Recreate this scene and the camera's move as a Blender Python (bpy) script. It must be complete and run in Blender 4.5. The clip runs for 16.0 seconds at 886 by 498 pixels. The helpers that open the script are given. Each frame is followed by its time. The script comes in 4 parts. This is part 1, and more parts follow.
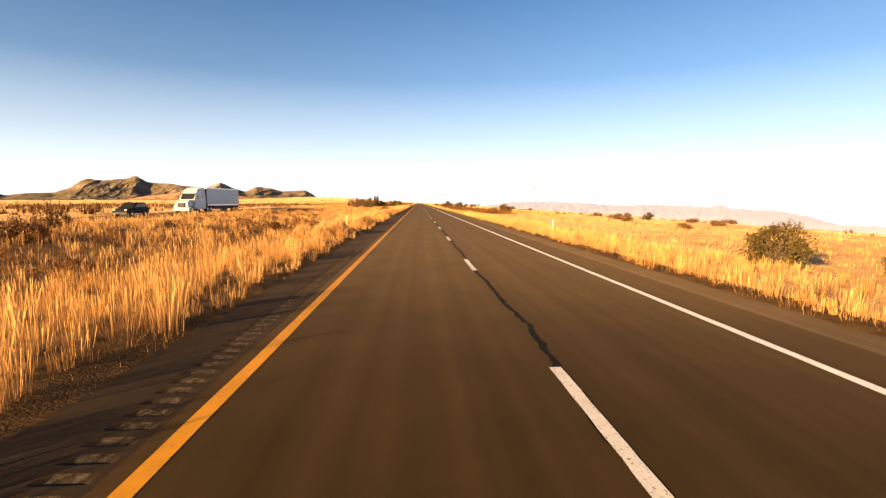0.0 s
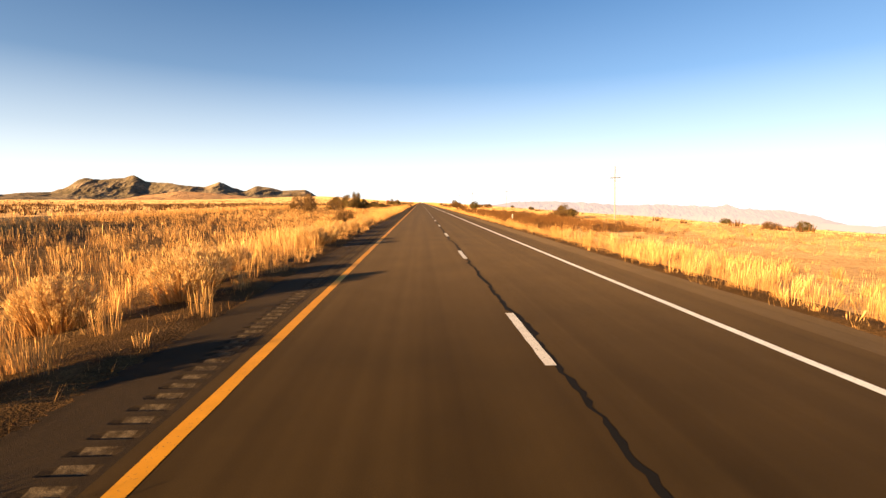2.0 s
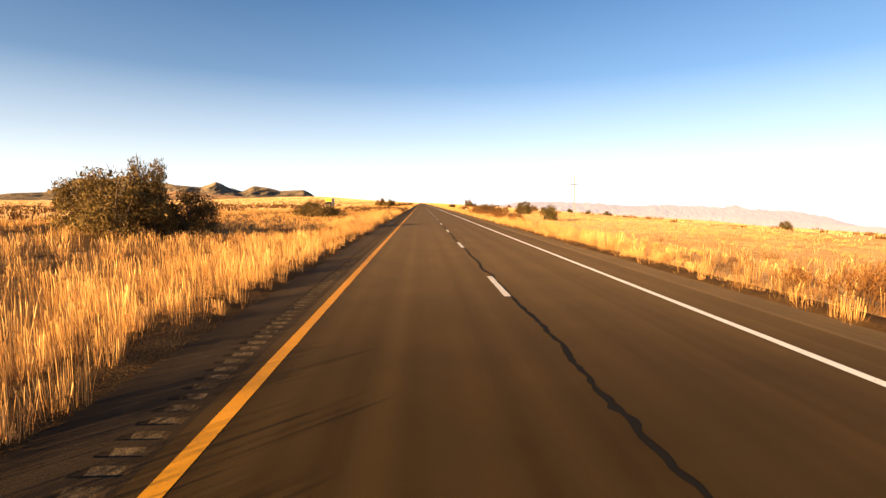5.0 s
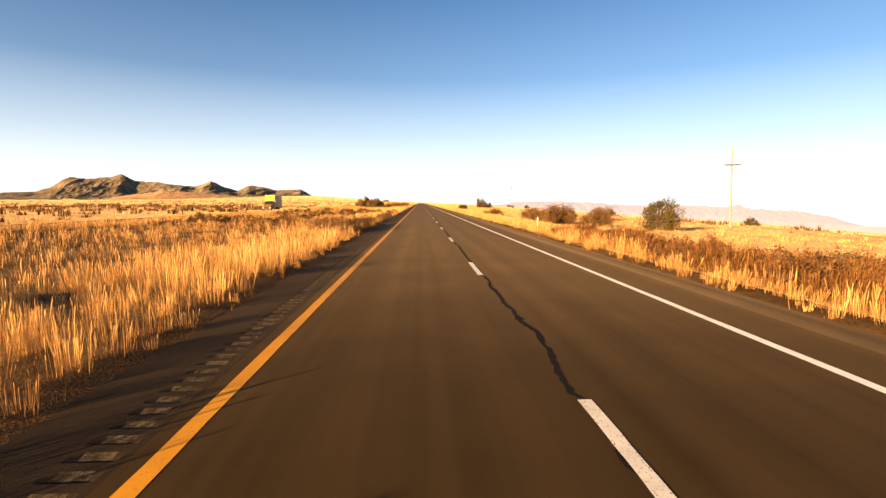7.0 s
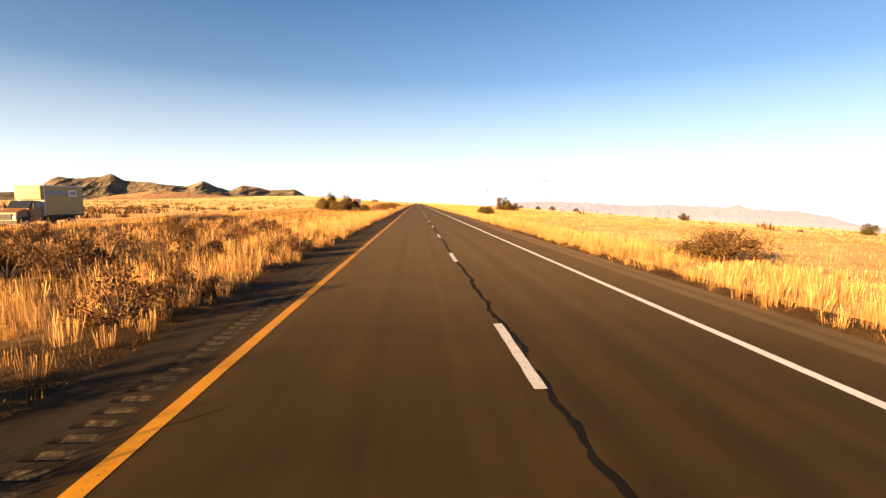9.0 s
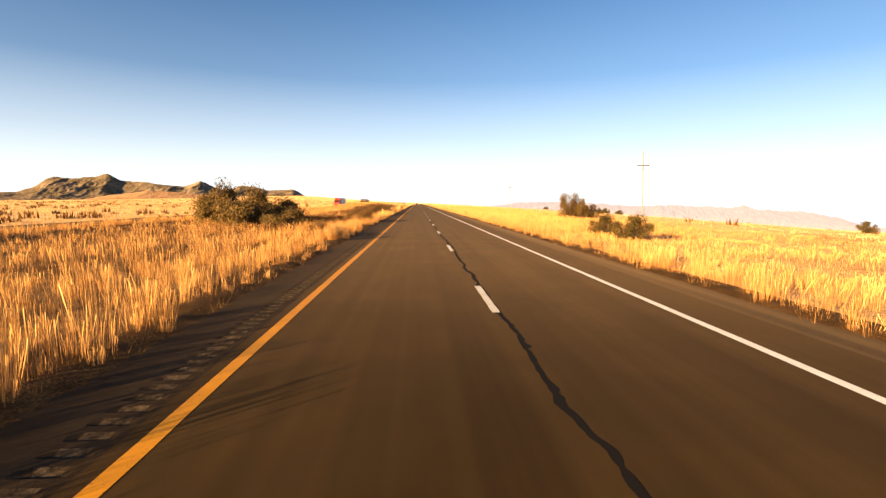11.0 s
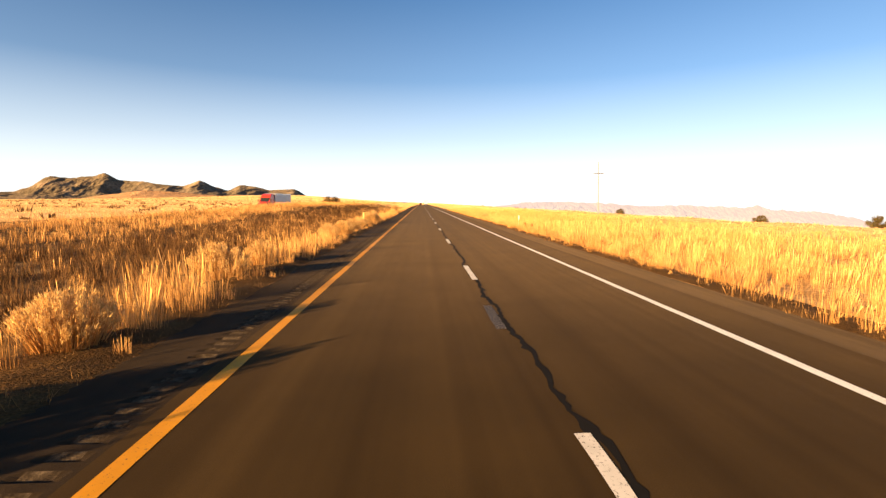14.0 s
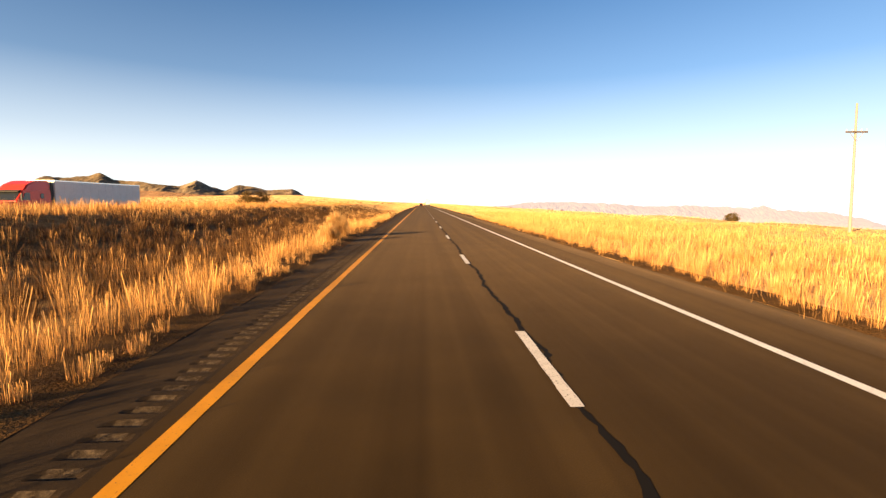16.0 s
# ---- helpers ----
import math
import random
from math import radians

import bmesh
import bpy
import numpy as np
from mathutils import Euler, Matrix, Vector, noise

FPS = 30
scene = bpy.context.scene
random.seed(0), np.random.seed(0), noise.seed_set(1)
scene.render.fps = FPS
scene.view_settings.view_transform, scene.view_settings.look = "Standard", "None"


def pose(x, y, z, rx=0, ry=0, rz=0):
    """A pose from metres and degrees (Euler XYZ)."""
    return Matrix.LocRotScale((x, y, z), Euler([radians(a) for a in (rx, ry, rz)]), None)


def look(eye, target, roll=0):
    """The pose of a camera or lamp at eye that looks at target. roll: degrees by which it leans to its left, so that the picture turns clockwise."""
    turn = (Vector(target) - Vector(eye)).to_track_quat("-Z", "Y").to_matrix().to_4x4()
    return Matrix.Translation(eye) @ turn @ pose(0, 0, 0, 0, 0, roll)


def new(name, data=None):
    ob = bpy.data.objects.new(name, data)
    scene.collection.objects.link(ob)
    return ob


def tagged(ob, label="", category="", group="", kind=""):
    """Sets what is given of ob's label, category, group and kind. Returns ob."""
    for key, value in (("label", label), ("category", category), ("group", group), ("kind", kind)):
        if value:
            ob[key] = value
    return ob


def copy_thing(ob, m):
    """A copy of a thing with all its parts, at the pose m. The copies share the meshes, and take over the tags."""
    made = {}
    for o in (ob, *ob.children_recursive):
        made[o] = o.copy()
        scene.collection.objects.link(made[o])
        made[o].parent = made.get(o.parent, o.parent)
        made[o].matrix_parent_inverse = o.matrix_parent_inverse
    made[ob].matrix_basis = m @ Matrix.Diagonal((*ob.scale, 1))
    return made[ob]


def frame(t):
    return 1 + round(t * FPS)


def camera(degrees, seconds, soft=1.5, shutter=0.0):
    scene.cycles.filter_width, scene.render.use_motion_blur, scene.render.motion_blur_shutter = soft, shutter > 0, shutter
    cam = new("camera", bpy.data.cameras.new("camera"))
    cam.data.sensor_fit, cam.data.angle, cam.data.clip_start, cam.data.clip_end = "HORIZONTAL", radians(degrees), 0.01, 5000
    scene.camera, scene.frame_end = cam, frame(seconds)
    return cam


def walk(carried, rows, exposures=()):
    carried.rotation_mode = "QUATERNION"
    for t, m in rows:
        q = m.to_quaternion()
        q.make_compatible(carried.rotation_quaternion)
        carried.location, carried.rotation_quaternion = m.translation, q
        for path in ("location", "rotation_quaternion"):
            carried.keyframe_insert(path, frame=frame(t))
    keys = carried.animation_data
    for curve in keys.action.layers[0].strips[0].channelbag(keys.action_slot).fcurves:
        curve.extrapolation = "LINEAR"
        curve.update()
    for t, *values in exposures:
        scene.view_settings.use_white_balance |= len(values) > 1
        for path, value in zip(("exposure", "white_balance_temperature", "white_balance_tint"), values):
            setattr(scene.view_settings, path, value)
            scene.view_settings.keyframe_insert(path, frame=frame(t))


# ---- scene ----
# ---- camera and its drive ----
cam = camera(86.5, 16.0, soft=1.4, shutter=0.0)
EYE = 2.23
ROWS = [  # seconds, metres across, metres along the road, degrees down, degrees to the right
    (0.0, -1.84, 0.0, 5.66, 2.98), (0.5, -1.84, 17.88, 5.65, 2.96), (1.0, -1.81, 34.82, 5.61, 2.85),
    (1.5, -1.77, 51.76, 5.61, 2.78), (2.0, -1.78, 70.04, 5.71, 2.76), (2.5, -1.83, 88.11, 5.65, 2.74),
    (3.0, -1.88, 104.85, 5.65, 2.7), (3.5, -1.98, 121.84, 5.63, 2.66), (4.0, -2.05, 139.93, 5.66, 2.51),
    (6.5, -1.97, 226.78, 5.63, 2.82), (7.0, -1.85, 244.9, 5.7, 2.79), (7.5, -1.74, 263.01, 5.65, 2.9),
    (8.0, -1.67, 279.84, 5.6, 3.12), (8.5, -1.55, 296.56, 5.67, 3.27), (9.0, -1.48, 314.68, 5.67, 3.22),
    (11.5, -1.61, 401.48, 5.63, 3.08), (12.0, -1.57, 419.72, 5.69, 2.99), (12.5, -1.58, 437.81, 5.67, 2.87),
    (13.0, -1.52, 454.62, 5.64, 2.79), (13.5, -1.52, 471.27, 5.68, 2.66), (14.0, -1.55, 489.49, 5.64, 2.64),
    (14.5, -1.64, 507.83, 5.71, 2.66), (15.0, -1.7, 524.58, 5.78, 2.72), (15.5, -1.69, 542.45, 5.63, 2.67),
    (16.0, -1.7, 559.0, 5.61, 2.59)]
walk(cam, [(t, pose(x, y, EYE, 90 - down, 0, -right)) for t, x, y, down, right in ROWS],
     exposures=[(0.0, 2.25), (16.0, 2.25)])

# ---- sky and sun ----
SUN_TO = Vector((-0.71, -0.66, 0.0)).normalized() * math.cos(radians(11.5)) + Vector((0, 0, math.sin(radians(11.5))))
world = bpy.data.worlds.new("desert_sky")
scene.world = world
world.use_nodes = True
wn, wl = world.node_tree.nodes, world.node_tree.links
sky = wn.new("ShaderNodeTexSky")
sky.sky_type = "NISHITA"
sky.sun_disc = False
sky.sun_elevation = radians(11.5)
sky.sun_rotation = math.atan2(SUN_TO.x, SUN_TO.y)
sky.altitude = 1300
sky.air_density, sky.dust_density, sky.ozone_density = 1.0, 0.5, 3.0
wn["Background"].inputs["Strength"].default_value = 0.036
# dusty air: the sky pales evenly all round towards the horizon
wtc = wn.new("ShaderNodeTexCoord")
wsep = wn.new("ShaderNodeSeparateXYZ")
wl.new(wtc.outputs["Generated"], wsep.inputs["Vector"])
pale = wn.new("ShaderNodeValToRGB")
while len(pale.color_ramp.elements) < 5:
    pale.color_ramp.elements.new(0.5)
for el, (at, v) in zip(pale.color_ramp.elements, ((0.0, 0.92), (0.05, 0.76), (0.13, 0.40), (0.24, 0.07), (0.38, 0.0))):
    el.position, el.color = at, (v, v, v, 1)
wl.new(wsep.outputs["Z"], pale.inputs["Fac"])
whit = wn.new("ShaderNodeMix")
whit.data_type = "RGBA"
whit.inputs["B"].default_value = (7.4, 7.5, 7.5, 1)
wl.new(pale.outputs["Color"], whit.inputs["Factor"])
deep_blue = wn.new("ShaderNodeHueSaturation")
deep_blue.inputs["Saturation"].default_value = 1.05
wl.new(sky.outputs["Color"], deep_blue.inputs["Color"])
wl.new(deep_blue.outputs["Color"], whit.inputs["A"])
wl.new(whit.outputs["Result"], wn["Background"].inputs["Color"])

sun = new("sun", bpy.data.lights.new("sun", "SUN"))
sun.data.energy, sun.data.angle, sun.data.color = 5.0, radians(0.6), (1.0, 0.61, 0.25)
sun.matrix_world = look(SUN_TO * 300, (0, 0, 0))


# ---- materials ----
def nodes(name, rough=0.8, metal=0.0):
    m = bpy.data.materials.new(name)
    m.use_nodes = True
    nt = m.node_tree
    b = nt.nodes["Principled BSDF"]
    b.inputs["Roughness"].default_value, b.inputs["Metallic"].default_value = rough, metal
    return m, nt, b


def tex(nt, scale, detail=4.0, stretch=(1, 1, 1), kind="Object", rough=0.55):
    tc = nt.nodes.new("ShaderNodeTexCoord")
    mp = nt.nodes.new("ShaderNodeMapping")
    mp.inputs["Scale"].default_value = stretch
    nt.links.new(tc.outputs[kind], mp.inputs["Vector"])
    n = nt.nodes.new("ShaderNodeTexNoise")
    n.inputs["Scale"].default_value, n.inputs["Detail"].default_value = scale, detail
    n.inputs["Roughness"].default_value = rough
    nt.links.new(mp.outputs["Vector"], n.inputs["Vector"])
    return n.outputs["Fac"]


def ramp(nt, fac, stops):
    r = nt.nodes.new("ShaderNodeValToRGB")
    e = r.color_ramp.elements
    while len(e) < len(stops):
        e.new(0.5)
    for el, (at, col) in zip(e, stops):
        el.position, el.color = at, (*col, 1)
    nt.links.new(fac, r.inputs["Fac"])
    return r.outputs["Color"]


def blend(nt, a, b, fac, how="MIX"):
    m = nt.nodes.new("ShaderNodeMix")
    m.data_type, m.blend_type = "RGBA", how
    for sock, val in ((m.inputs["Factor"], fac), (m.inputs["A"], a), (m.inputs["B"], b)):
        if isinstance(val, bpy.types.NodeSocket):
            nt.links.new(val, sock)
        else:
            sock.default_value = val if isinstance(val, float) else (*val, 1)
    return m.outputs["Result"]


def bump(nt, bsdf, fac, strength, dist):
    b = nt.nodes.new("ShaderNodeBump")
    b.inputs["Strength"].default_value, b.inputs["Distance"].default_value = strength, dist
    nt.links.new(fac, b.inputs["Height"])
    nt.links.new(b.outputs["Normal"], bsdf.inputs["Normal"])


def asphalt(name, dark, light, grain=0.5, dust=0.06):
    m, nt, b = nodes(name, 0.95)
    streak = ramp(nt, tex(nt, 1.0, 3, (1.7, 0.012, 1)), [(0.32, dark), (0.68, light)])
    patch = ramp(nt, tex(nt, 0.5, 5), [(0.3, (0.78, 0.78, 0.78)), (0.7, (1.12, 1.1, 1.06))])
    grit = ramp(nt, tex(nt, 90, 3), [(0.3, (0.66, 0.65, 0.64)), (0.62, (1.0, 1.0, 1.0)), (0.8, (1.5, 1.45, 1.35))])
    c = blend(nt, streak, patch, 1.0, "MULTIPLY")
    nt.links.new(blend(nt, c, grit, 1.0, "MULTIPLY"), b.inputs["Base Color"])
    b.inputs["Specular IOR Level"].default_value = 0.08
    # worn, dusty stone chips that catch the low light at a flat angle
    b.inputs["Sheen Weight"].default_value, b.inputs["Sheen Roughness"].default_value = dust, 0.22
    b.inputs["Sheen Tint"].default_value = (0.62, 0.44, 0.27, 1)
    bump(nt, b, tex(nt, 120, 3), grain, 0.006)
    return m


def paint(name, col, under, worn=0.38):
    m, nt, b = nodes(name, 0.6)
    b.inputs["Specular IOR Level"].default_value = 0.12
    wear = ramp(nt, tex(nt, 26, 6, rough=0.7), [(worn - 0.06, (0, 0, 0)), (worn + 0.03, (1, 1, 1))])
    tint = ramp(nt, tex(nt, 3, 4), [(0.3, tuple(c * 0.82 for c in col)), (0.7, col)])
    nt.links.new(blend(nt, under, tint, wear), b.inputs["Base Color"])
    bump(nt, b, tex(nt, 120, 3), 0.3, 0.004)
    return m


def plain(name, col, rough=0.5, metal=0.0, vary=0.12, scale=3.0):
    m, nt, b = nodes(name, rough, metal)
    lo = tuple(c * (1 - vary) for c in col)
    nt.links.new(ramp(nt, tex(nt, scale, 5), [(0.3, lo), (0.7, col)]), b.inputs["Base Color"])
    return m


def foliage(name, cols, through_leaf=0.25, rough=0.75, wide=0.02, tips=None):
    """Leaves, blades and twigs: colour by blade, by clump and by patch of ground."""
    m, nt, b = nodes(name, rough)
    geo = nt.nodes.new("ShaderNodeNewGeometry")
    own = ramp(nt, geo.outputs["Random Per Island"], [(i / max(1, len(cols) - 1), c) for i, c in enumerate(cols)])
    land = ramp(nt, tex(nt, wide, 4), [(0.3, (0.82, 0.76, 0.68)), (0.7, (1.15, 1.13, 1.06))])
    clump = ramp(nt, tex(nt, 1.1, 3), [(0.32, (0.56, 0.50, 0.43)), (0.66, (1.2, 1.2, 1.2))])
    col = blend(nt, blend(nt, own, land, 1.0, "MULTIPLY"), clump, 1.0, "MULTIPLY")
    if tips:  # stalks browner with paler seed heads; the darker foot also paints in shade
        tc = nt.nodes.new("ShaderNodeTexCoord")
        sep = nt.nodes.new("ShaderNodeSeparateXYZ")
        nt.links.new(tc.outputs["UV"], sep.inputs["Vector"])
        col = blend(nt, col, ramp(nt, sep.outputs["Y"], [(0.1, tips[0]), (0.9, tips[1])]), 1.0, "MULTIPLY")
    nt.links.new(col, b.inputs["Base Color"])
    b.inputs["Specular IOR Level"].default_value = 0.15
    t = nt.nodes.new("ShaderNodeBsdfTranslucent")
    nt.links.new(col, t.inputs["Color"])
    mix = nt.nodes.new("ShaderNodeMixShader")
    mix.inputs["Fac"].default_value = through_leaf
    nt.links.new(b.outputs["BSDF"], mix.inputs[1])
    nt.links.new(t.outputs["BSDF"], mix.inputs[2])
    nt.links.new(mix.outputs["Shader"], nt.nodes["Material Output"].inputs["Surface"])
    return m


ASPHALT = asphalt("asphalt", (0.037, 0.022, 0.0074), (0.063, 0.039, 0.0135))
SHOULDER = asphalt("shoulder_asphalt", (0.023, 0.0155, 0.009), (0.036, 0.025, 0.0145), 0.8, 0.03)
GRAVEL = asphalt("gravelly_shoulder", (0.050, 0.034, 0.018), (0.135, 0.094, 0.050), 1.0)
SUNLIT_DUST, nt, b = nodes("sunlit_dust_hollow", 0.95)  # uneven grit and dust, paled to paint sun on the hollows' far slopes
b.inputs["Specular IOR Level"].default_value = 0.06
dust = ramp(nt, tex(nt, 9, 6, rough=0.7), [(0.36, (0.020, 0.014, 0.009)), (0.50, (0.052, 0.040, 0.026)), (0.66, (0.105, 0.082, 0.055))])
grit = ramp(nt, tex(nt, 110, 3), [(0.3, (0.6, 0.6, 0.6)), (0.7, (1.35, 1.3, 1.25))])
nt.links.new(blend(nt, dust, grit, 1.0, "MULTIPLY"), b.inputs["Base Color"])
bump(nt, b, tex(nt, 60, 4), 0.8, 0.01)
WHITE_PAINT = paint("white_road_paint", (0.80, 0.79, 0.76), (0.06, 0.055, 0.05))
DASH_PAINT = paint("worn_white_dash_paint", (0.66, 0.63, 0.57), (0.06, 0.052, 0.042), 0.41)
YELLOW_PAINT = paint("yellow_road_paint", (0.62, 0.275, 0.012), (0.06, 0.055, 0.05), 0.38)
TAR = plain("tar_sealant", (0.012, 0.011, 0.010), 0.9)
TAR.node_tree.nodes["Principled BSDF"].inputs["Specular IOR Level"].default_value = 0.05

GROUND, nt, b = nodes("dry_ground", 0.95)
b.inputs["Specular IOR Level"].default_value = 0.06
straw = ramp(nt, tex(nt, 0.35, 8, (1, 1, 1), rough=0.7),
             [(0.25, (0.36, 0.225, 0.095)), (0.42, (0.54, 0.36, 0.165)), (0.7, (0.68, 0.50, 0.265))])
scrub = ramp(nt, tex(nt, 0.011, 6, rough=0.65), [(0.40, (0.82, 0.72, 0.60)), (0.56, (1.08, 1.04, 1.0))])
speck = ramp(nt, tex(nt, 6.0, 4), [(0.32, (0.5, 0.45, 0.4)), (0.6, (1.1, 1.1, 1.1))])
c1 = blend(nt, straw, scrub, 1.0, "MULTIPLY")
nt.links.new(blend(nt, c1, speck, 1.0, "MULTIPLY"), b.inputs["Base Color"])
bump(nt, b, tex(nt, 2.2, 8, rough=0.7), 0.7, 0.3)
# a fuzz of short dry stalks covers the soil
b.inputs["Sheen Weight"].default_value, b.inputs["Sheen Roughness"].default_value = 0.26, 0.5
nt.links.new(blend(nt, blend(nt, c1, speck, 1.0, "MULTIPLY"), (1.75, 1.75, 1.75), 1.0, "MULTIPLY"), b.inputs["Sheen Tint"])

DIRT, nt, b = nodes("verge_dirt", 0.95)
b.inputs["Specular IOR Level"].default_value = 0.06
d1 = ramp(nt, tex(nt, 1.4, 6), [(0.3, (0.046, 0.026, 0.0095)), (0.7, (0.110, 0.064, 0.025))])
d2 = ramp(nt, tex(nt, 30, 4), [(0.3, (0.5, 0.48, 0.45)), (0.7, (1.35, 1.3, 1.2))])
nt.links.new(blend(nt, d1, d2, 1.0, "MULTIPLY"), b.inputs["Base Color"])
bump(nt, b, tex(nt, 22, 5), 1.0, 0.05)

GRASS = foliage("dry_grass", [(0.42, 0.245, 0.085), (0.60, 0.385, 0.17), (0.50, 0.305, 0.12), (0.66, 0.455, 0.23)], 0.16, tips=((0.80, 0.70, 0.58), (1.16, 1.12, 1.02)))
STRAW = foliage("broken_straw", [(0.20, 0.115, 0.04), (0.36, 0.22, 0.085), (0.28, 0.165, 0.06)], 0.2)
FARGRASS = foliage("dry_grass_far", [(0.54, 0.355, 0.16), (0.74, 0.53, 0.29), (0.63, 0.44, 0.215)], 0.25)
BRUSH = foliage("brown_brush", [(0.06, 0.033, 0.016), (0.14, 0.072, 0.03), (0.10, 0.055, 0.022), (0.22, 0.125, 0.045)], 0.15)
LEAF = foliage("mesquite_leaf", [(0.080, 0.060, 0.022), (0.16, 0.113, 0.039), (0.11, 0.08, 0.028), (0.22, 0.15, 0.055)], 0.2)
RUST = foliage("rust_brown_leaf", [(0.09, 0.041, 0.014), (0.19, 0.092, 0.028), (0.135, 0.062, 0.02), (0.26, 0.14, 0.048)], 0.15)
DRYLEAF = foliage("dry_bush_leaf", [(0.11, 0.064, 0.024), (0.21, 0.126, 0.048), (0.15, 0.09, 0.033)], 0.2)
FLOWER = foliage("rabbitbrush_tips", [(0.58, 0.40, 0.17), (0.76, 0.56, 0.28), (0.47, 0.30, 0.115)], 0.3)
BARK = plain("bark", (0.11, 0.075, 0.05), 0.9, vary=0.4, scale=12)

ROCK, nt, b = nodes("mountain_rock", 0.95)
b.inputs["Specular IOR Level"].default_value = 0.06
r1 = ramp(nt, tex(nt, 0.006, 9, rough=0.62), [(0.35, (0.115, 0.092, 0.060)), (0.55, (0.195, 0.153, 0.103)), (0.72, (0.34, 0.25, 0.175))])
r2 = ramp(nt, tex(nt, 0.06, 6, rough=0.7), [(0.38, (0.55, 0.55, 0.55)), (0.6, (1.15, 1.15, 1.15))])
nt.links.new(blend(nt, r1, r2, 1.0, "MULTIPLY"), b.inputs["Base Color"])
bump(nt, b, tex(nt, 0.02, 8, rough=0.7), 0.6, 14)

HILL, nt, b = nodes("grassy_red_hill", 0.95)
b.inputs["Specular IOR Level"].default_value = 0.06
h1 = ramp(nt, tex(nt, 0.012, 8, rough=0.65), [(0.35, (0.26, 0.15, 0.08)), (0.6, (0.44, 0.27, 0.14)), (0.75, (0.50, 0.34, 0.18))])
nt.links.new(h1, b.inputs["Base Color"])
bump(nt, b, tex(nt, 0.03, 8, rough=0.7), 1.0, 12)

# distance haze is painted in: pale tint plus a weak glow on the rock
FAINT, nt, b = nodes("far_range_painted_haze", 1.0)
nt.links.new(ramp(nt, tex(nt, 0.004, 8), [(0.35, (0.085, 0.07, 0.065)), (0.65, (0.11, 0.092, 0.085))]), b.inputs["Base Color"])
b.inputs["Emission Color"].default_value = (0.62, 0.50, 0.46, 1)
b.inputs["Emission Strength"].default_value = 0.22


# ---- mesh helpers ----
def mesh_of(name, verts, faces, mat, smooth=False):
    me = bpy.data.meshes.new(name)
    me.from_pydata(verts, [], faces)
    me.materials.append(mat)
    if smooth:
        me.polygons.foreach_set("use_smooth", [True] * len(me.polygons))
    me.update()
    return me


def part(name, bm, material, parent=None, label="", smooth=False):
    me = bpy.data.meshes.new(name)
    bmesh.ops.recalc_face_normals(bm, faces=bm.faces)
    bm.to_mesh(me)
    bm.free()
    me.materials.append(material)
    if smooth:
        me.polygons.foreach_set("use_smooth", [True] * len(me.polygons))
    ob = new(name, me)
    ob.parent = parent
    return tagged(ob, label)


def thing(name, label, category, group="", kind=""):
    return tagged(new(name), label, category, group, kind)


def prism(profile, x0, x1, bevel=0.0, taper=0.0):
    """A solid whose side view is the outline of (y, z) points, from x0 to x1; taper narrows it towards its top."""
    bm = bmesh.new()
    top, low = max(p[1] for p in profile), min(p[1] for p in profile)
    rings = []
    for x, s in ((x0, 1), (x1, -1)):
        rings.append([bm.verts.new((x + s * taper * (z - low) / (top - low), y, z)) for y, z in profile])
    n = len(profile)
    bm.faces.new(rings[0]), bm.faces.new(rings[1][::-1])
    for i in range(n):
        bm.faces.new((rings[0][i], rings[1][i], rings[1][(i + 1) % n], rings[0][(i + 1) % n]))
    bmesh.ops.recalc_face_normals(bm, faces=bm.faces)
    if bevel:
        bmesh.ops.bevel(bm, geom=bm.edges[:], offset=bevel, segments=2, affect="EDGES", clamp_overlap=True)
    return bm


def box(x0, x1, y0, y1, z0, z1, bevel=0.0):
    return prism([(y0, z0), (y1, z0), (y1, z1), (y0, z1)], x0, x1, bevel)


def drum(x0, x1, y, z, r, segments=20, bevel=0.0):
    """A round solid lying along x."""
    pts = [(y + r * math.cos(a * 2 * math.pi / segments), z + r * math.sin(a * 2 * math.pi / segments)) for a in range(segments)]
    bm = prism(pts, x0, x1)
    if bevel:
        rim = [e for e in bm.edges if abs(e.verts[0].co.x - e.verts[1].co.x) < 1e-6]
        bmesh.ops.bevel(bm, geom=rim, offset=bevel, segments=2, affect="EDGES")
    return bm


# ---- lie of the land ----
def step(a, b, v):
    t = np.clip((v - a) / (b - a), 0, 1)
    return t * t * (3 - 2 * t)


def swell(x, y, s, seed=0.0):
    """A smooth, endless unevenness between about -1 and 1, with hills s metres apart."""
    k = 2 * math.pi / s
    return (np.sin(k * (x * 0.83 + y * 0.41) + seed * 1.7) + np.sin(k * (y * 0.93 - x * 0.52) * 1.31 + seed * 2.9)
            + np.sin(k * (x * 1.13 - y * 0.77) * 1.77 + seed * 0.6 + 1.5 * np.sin(k * y * 0.61 + seed))) / 3


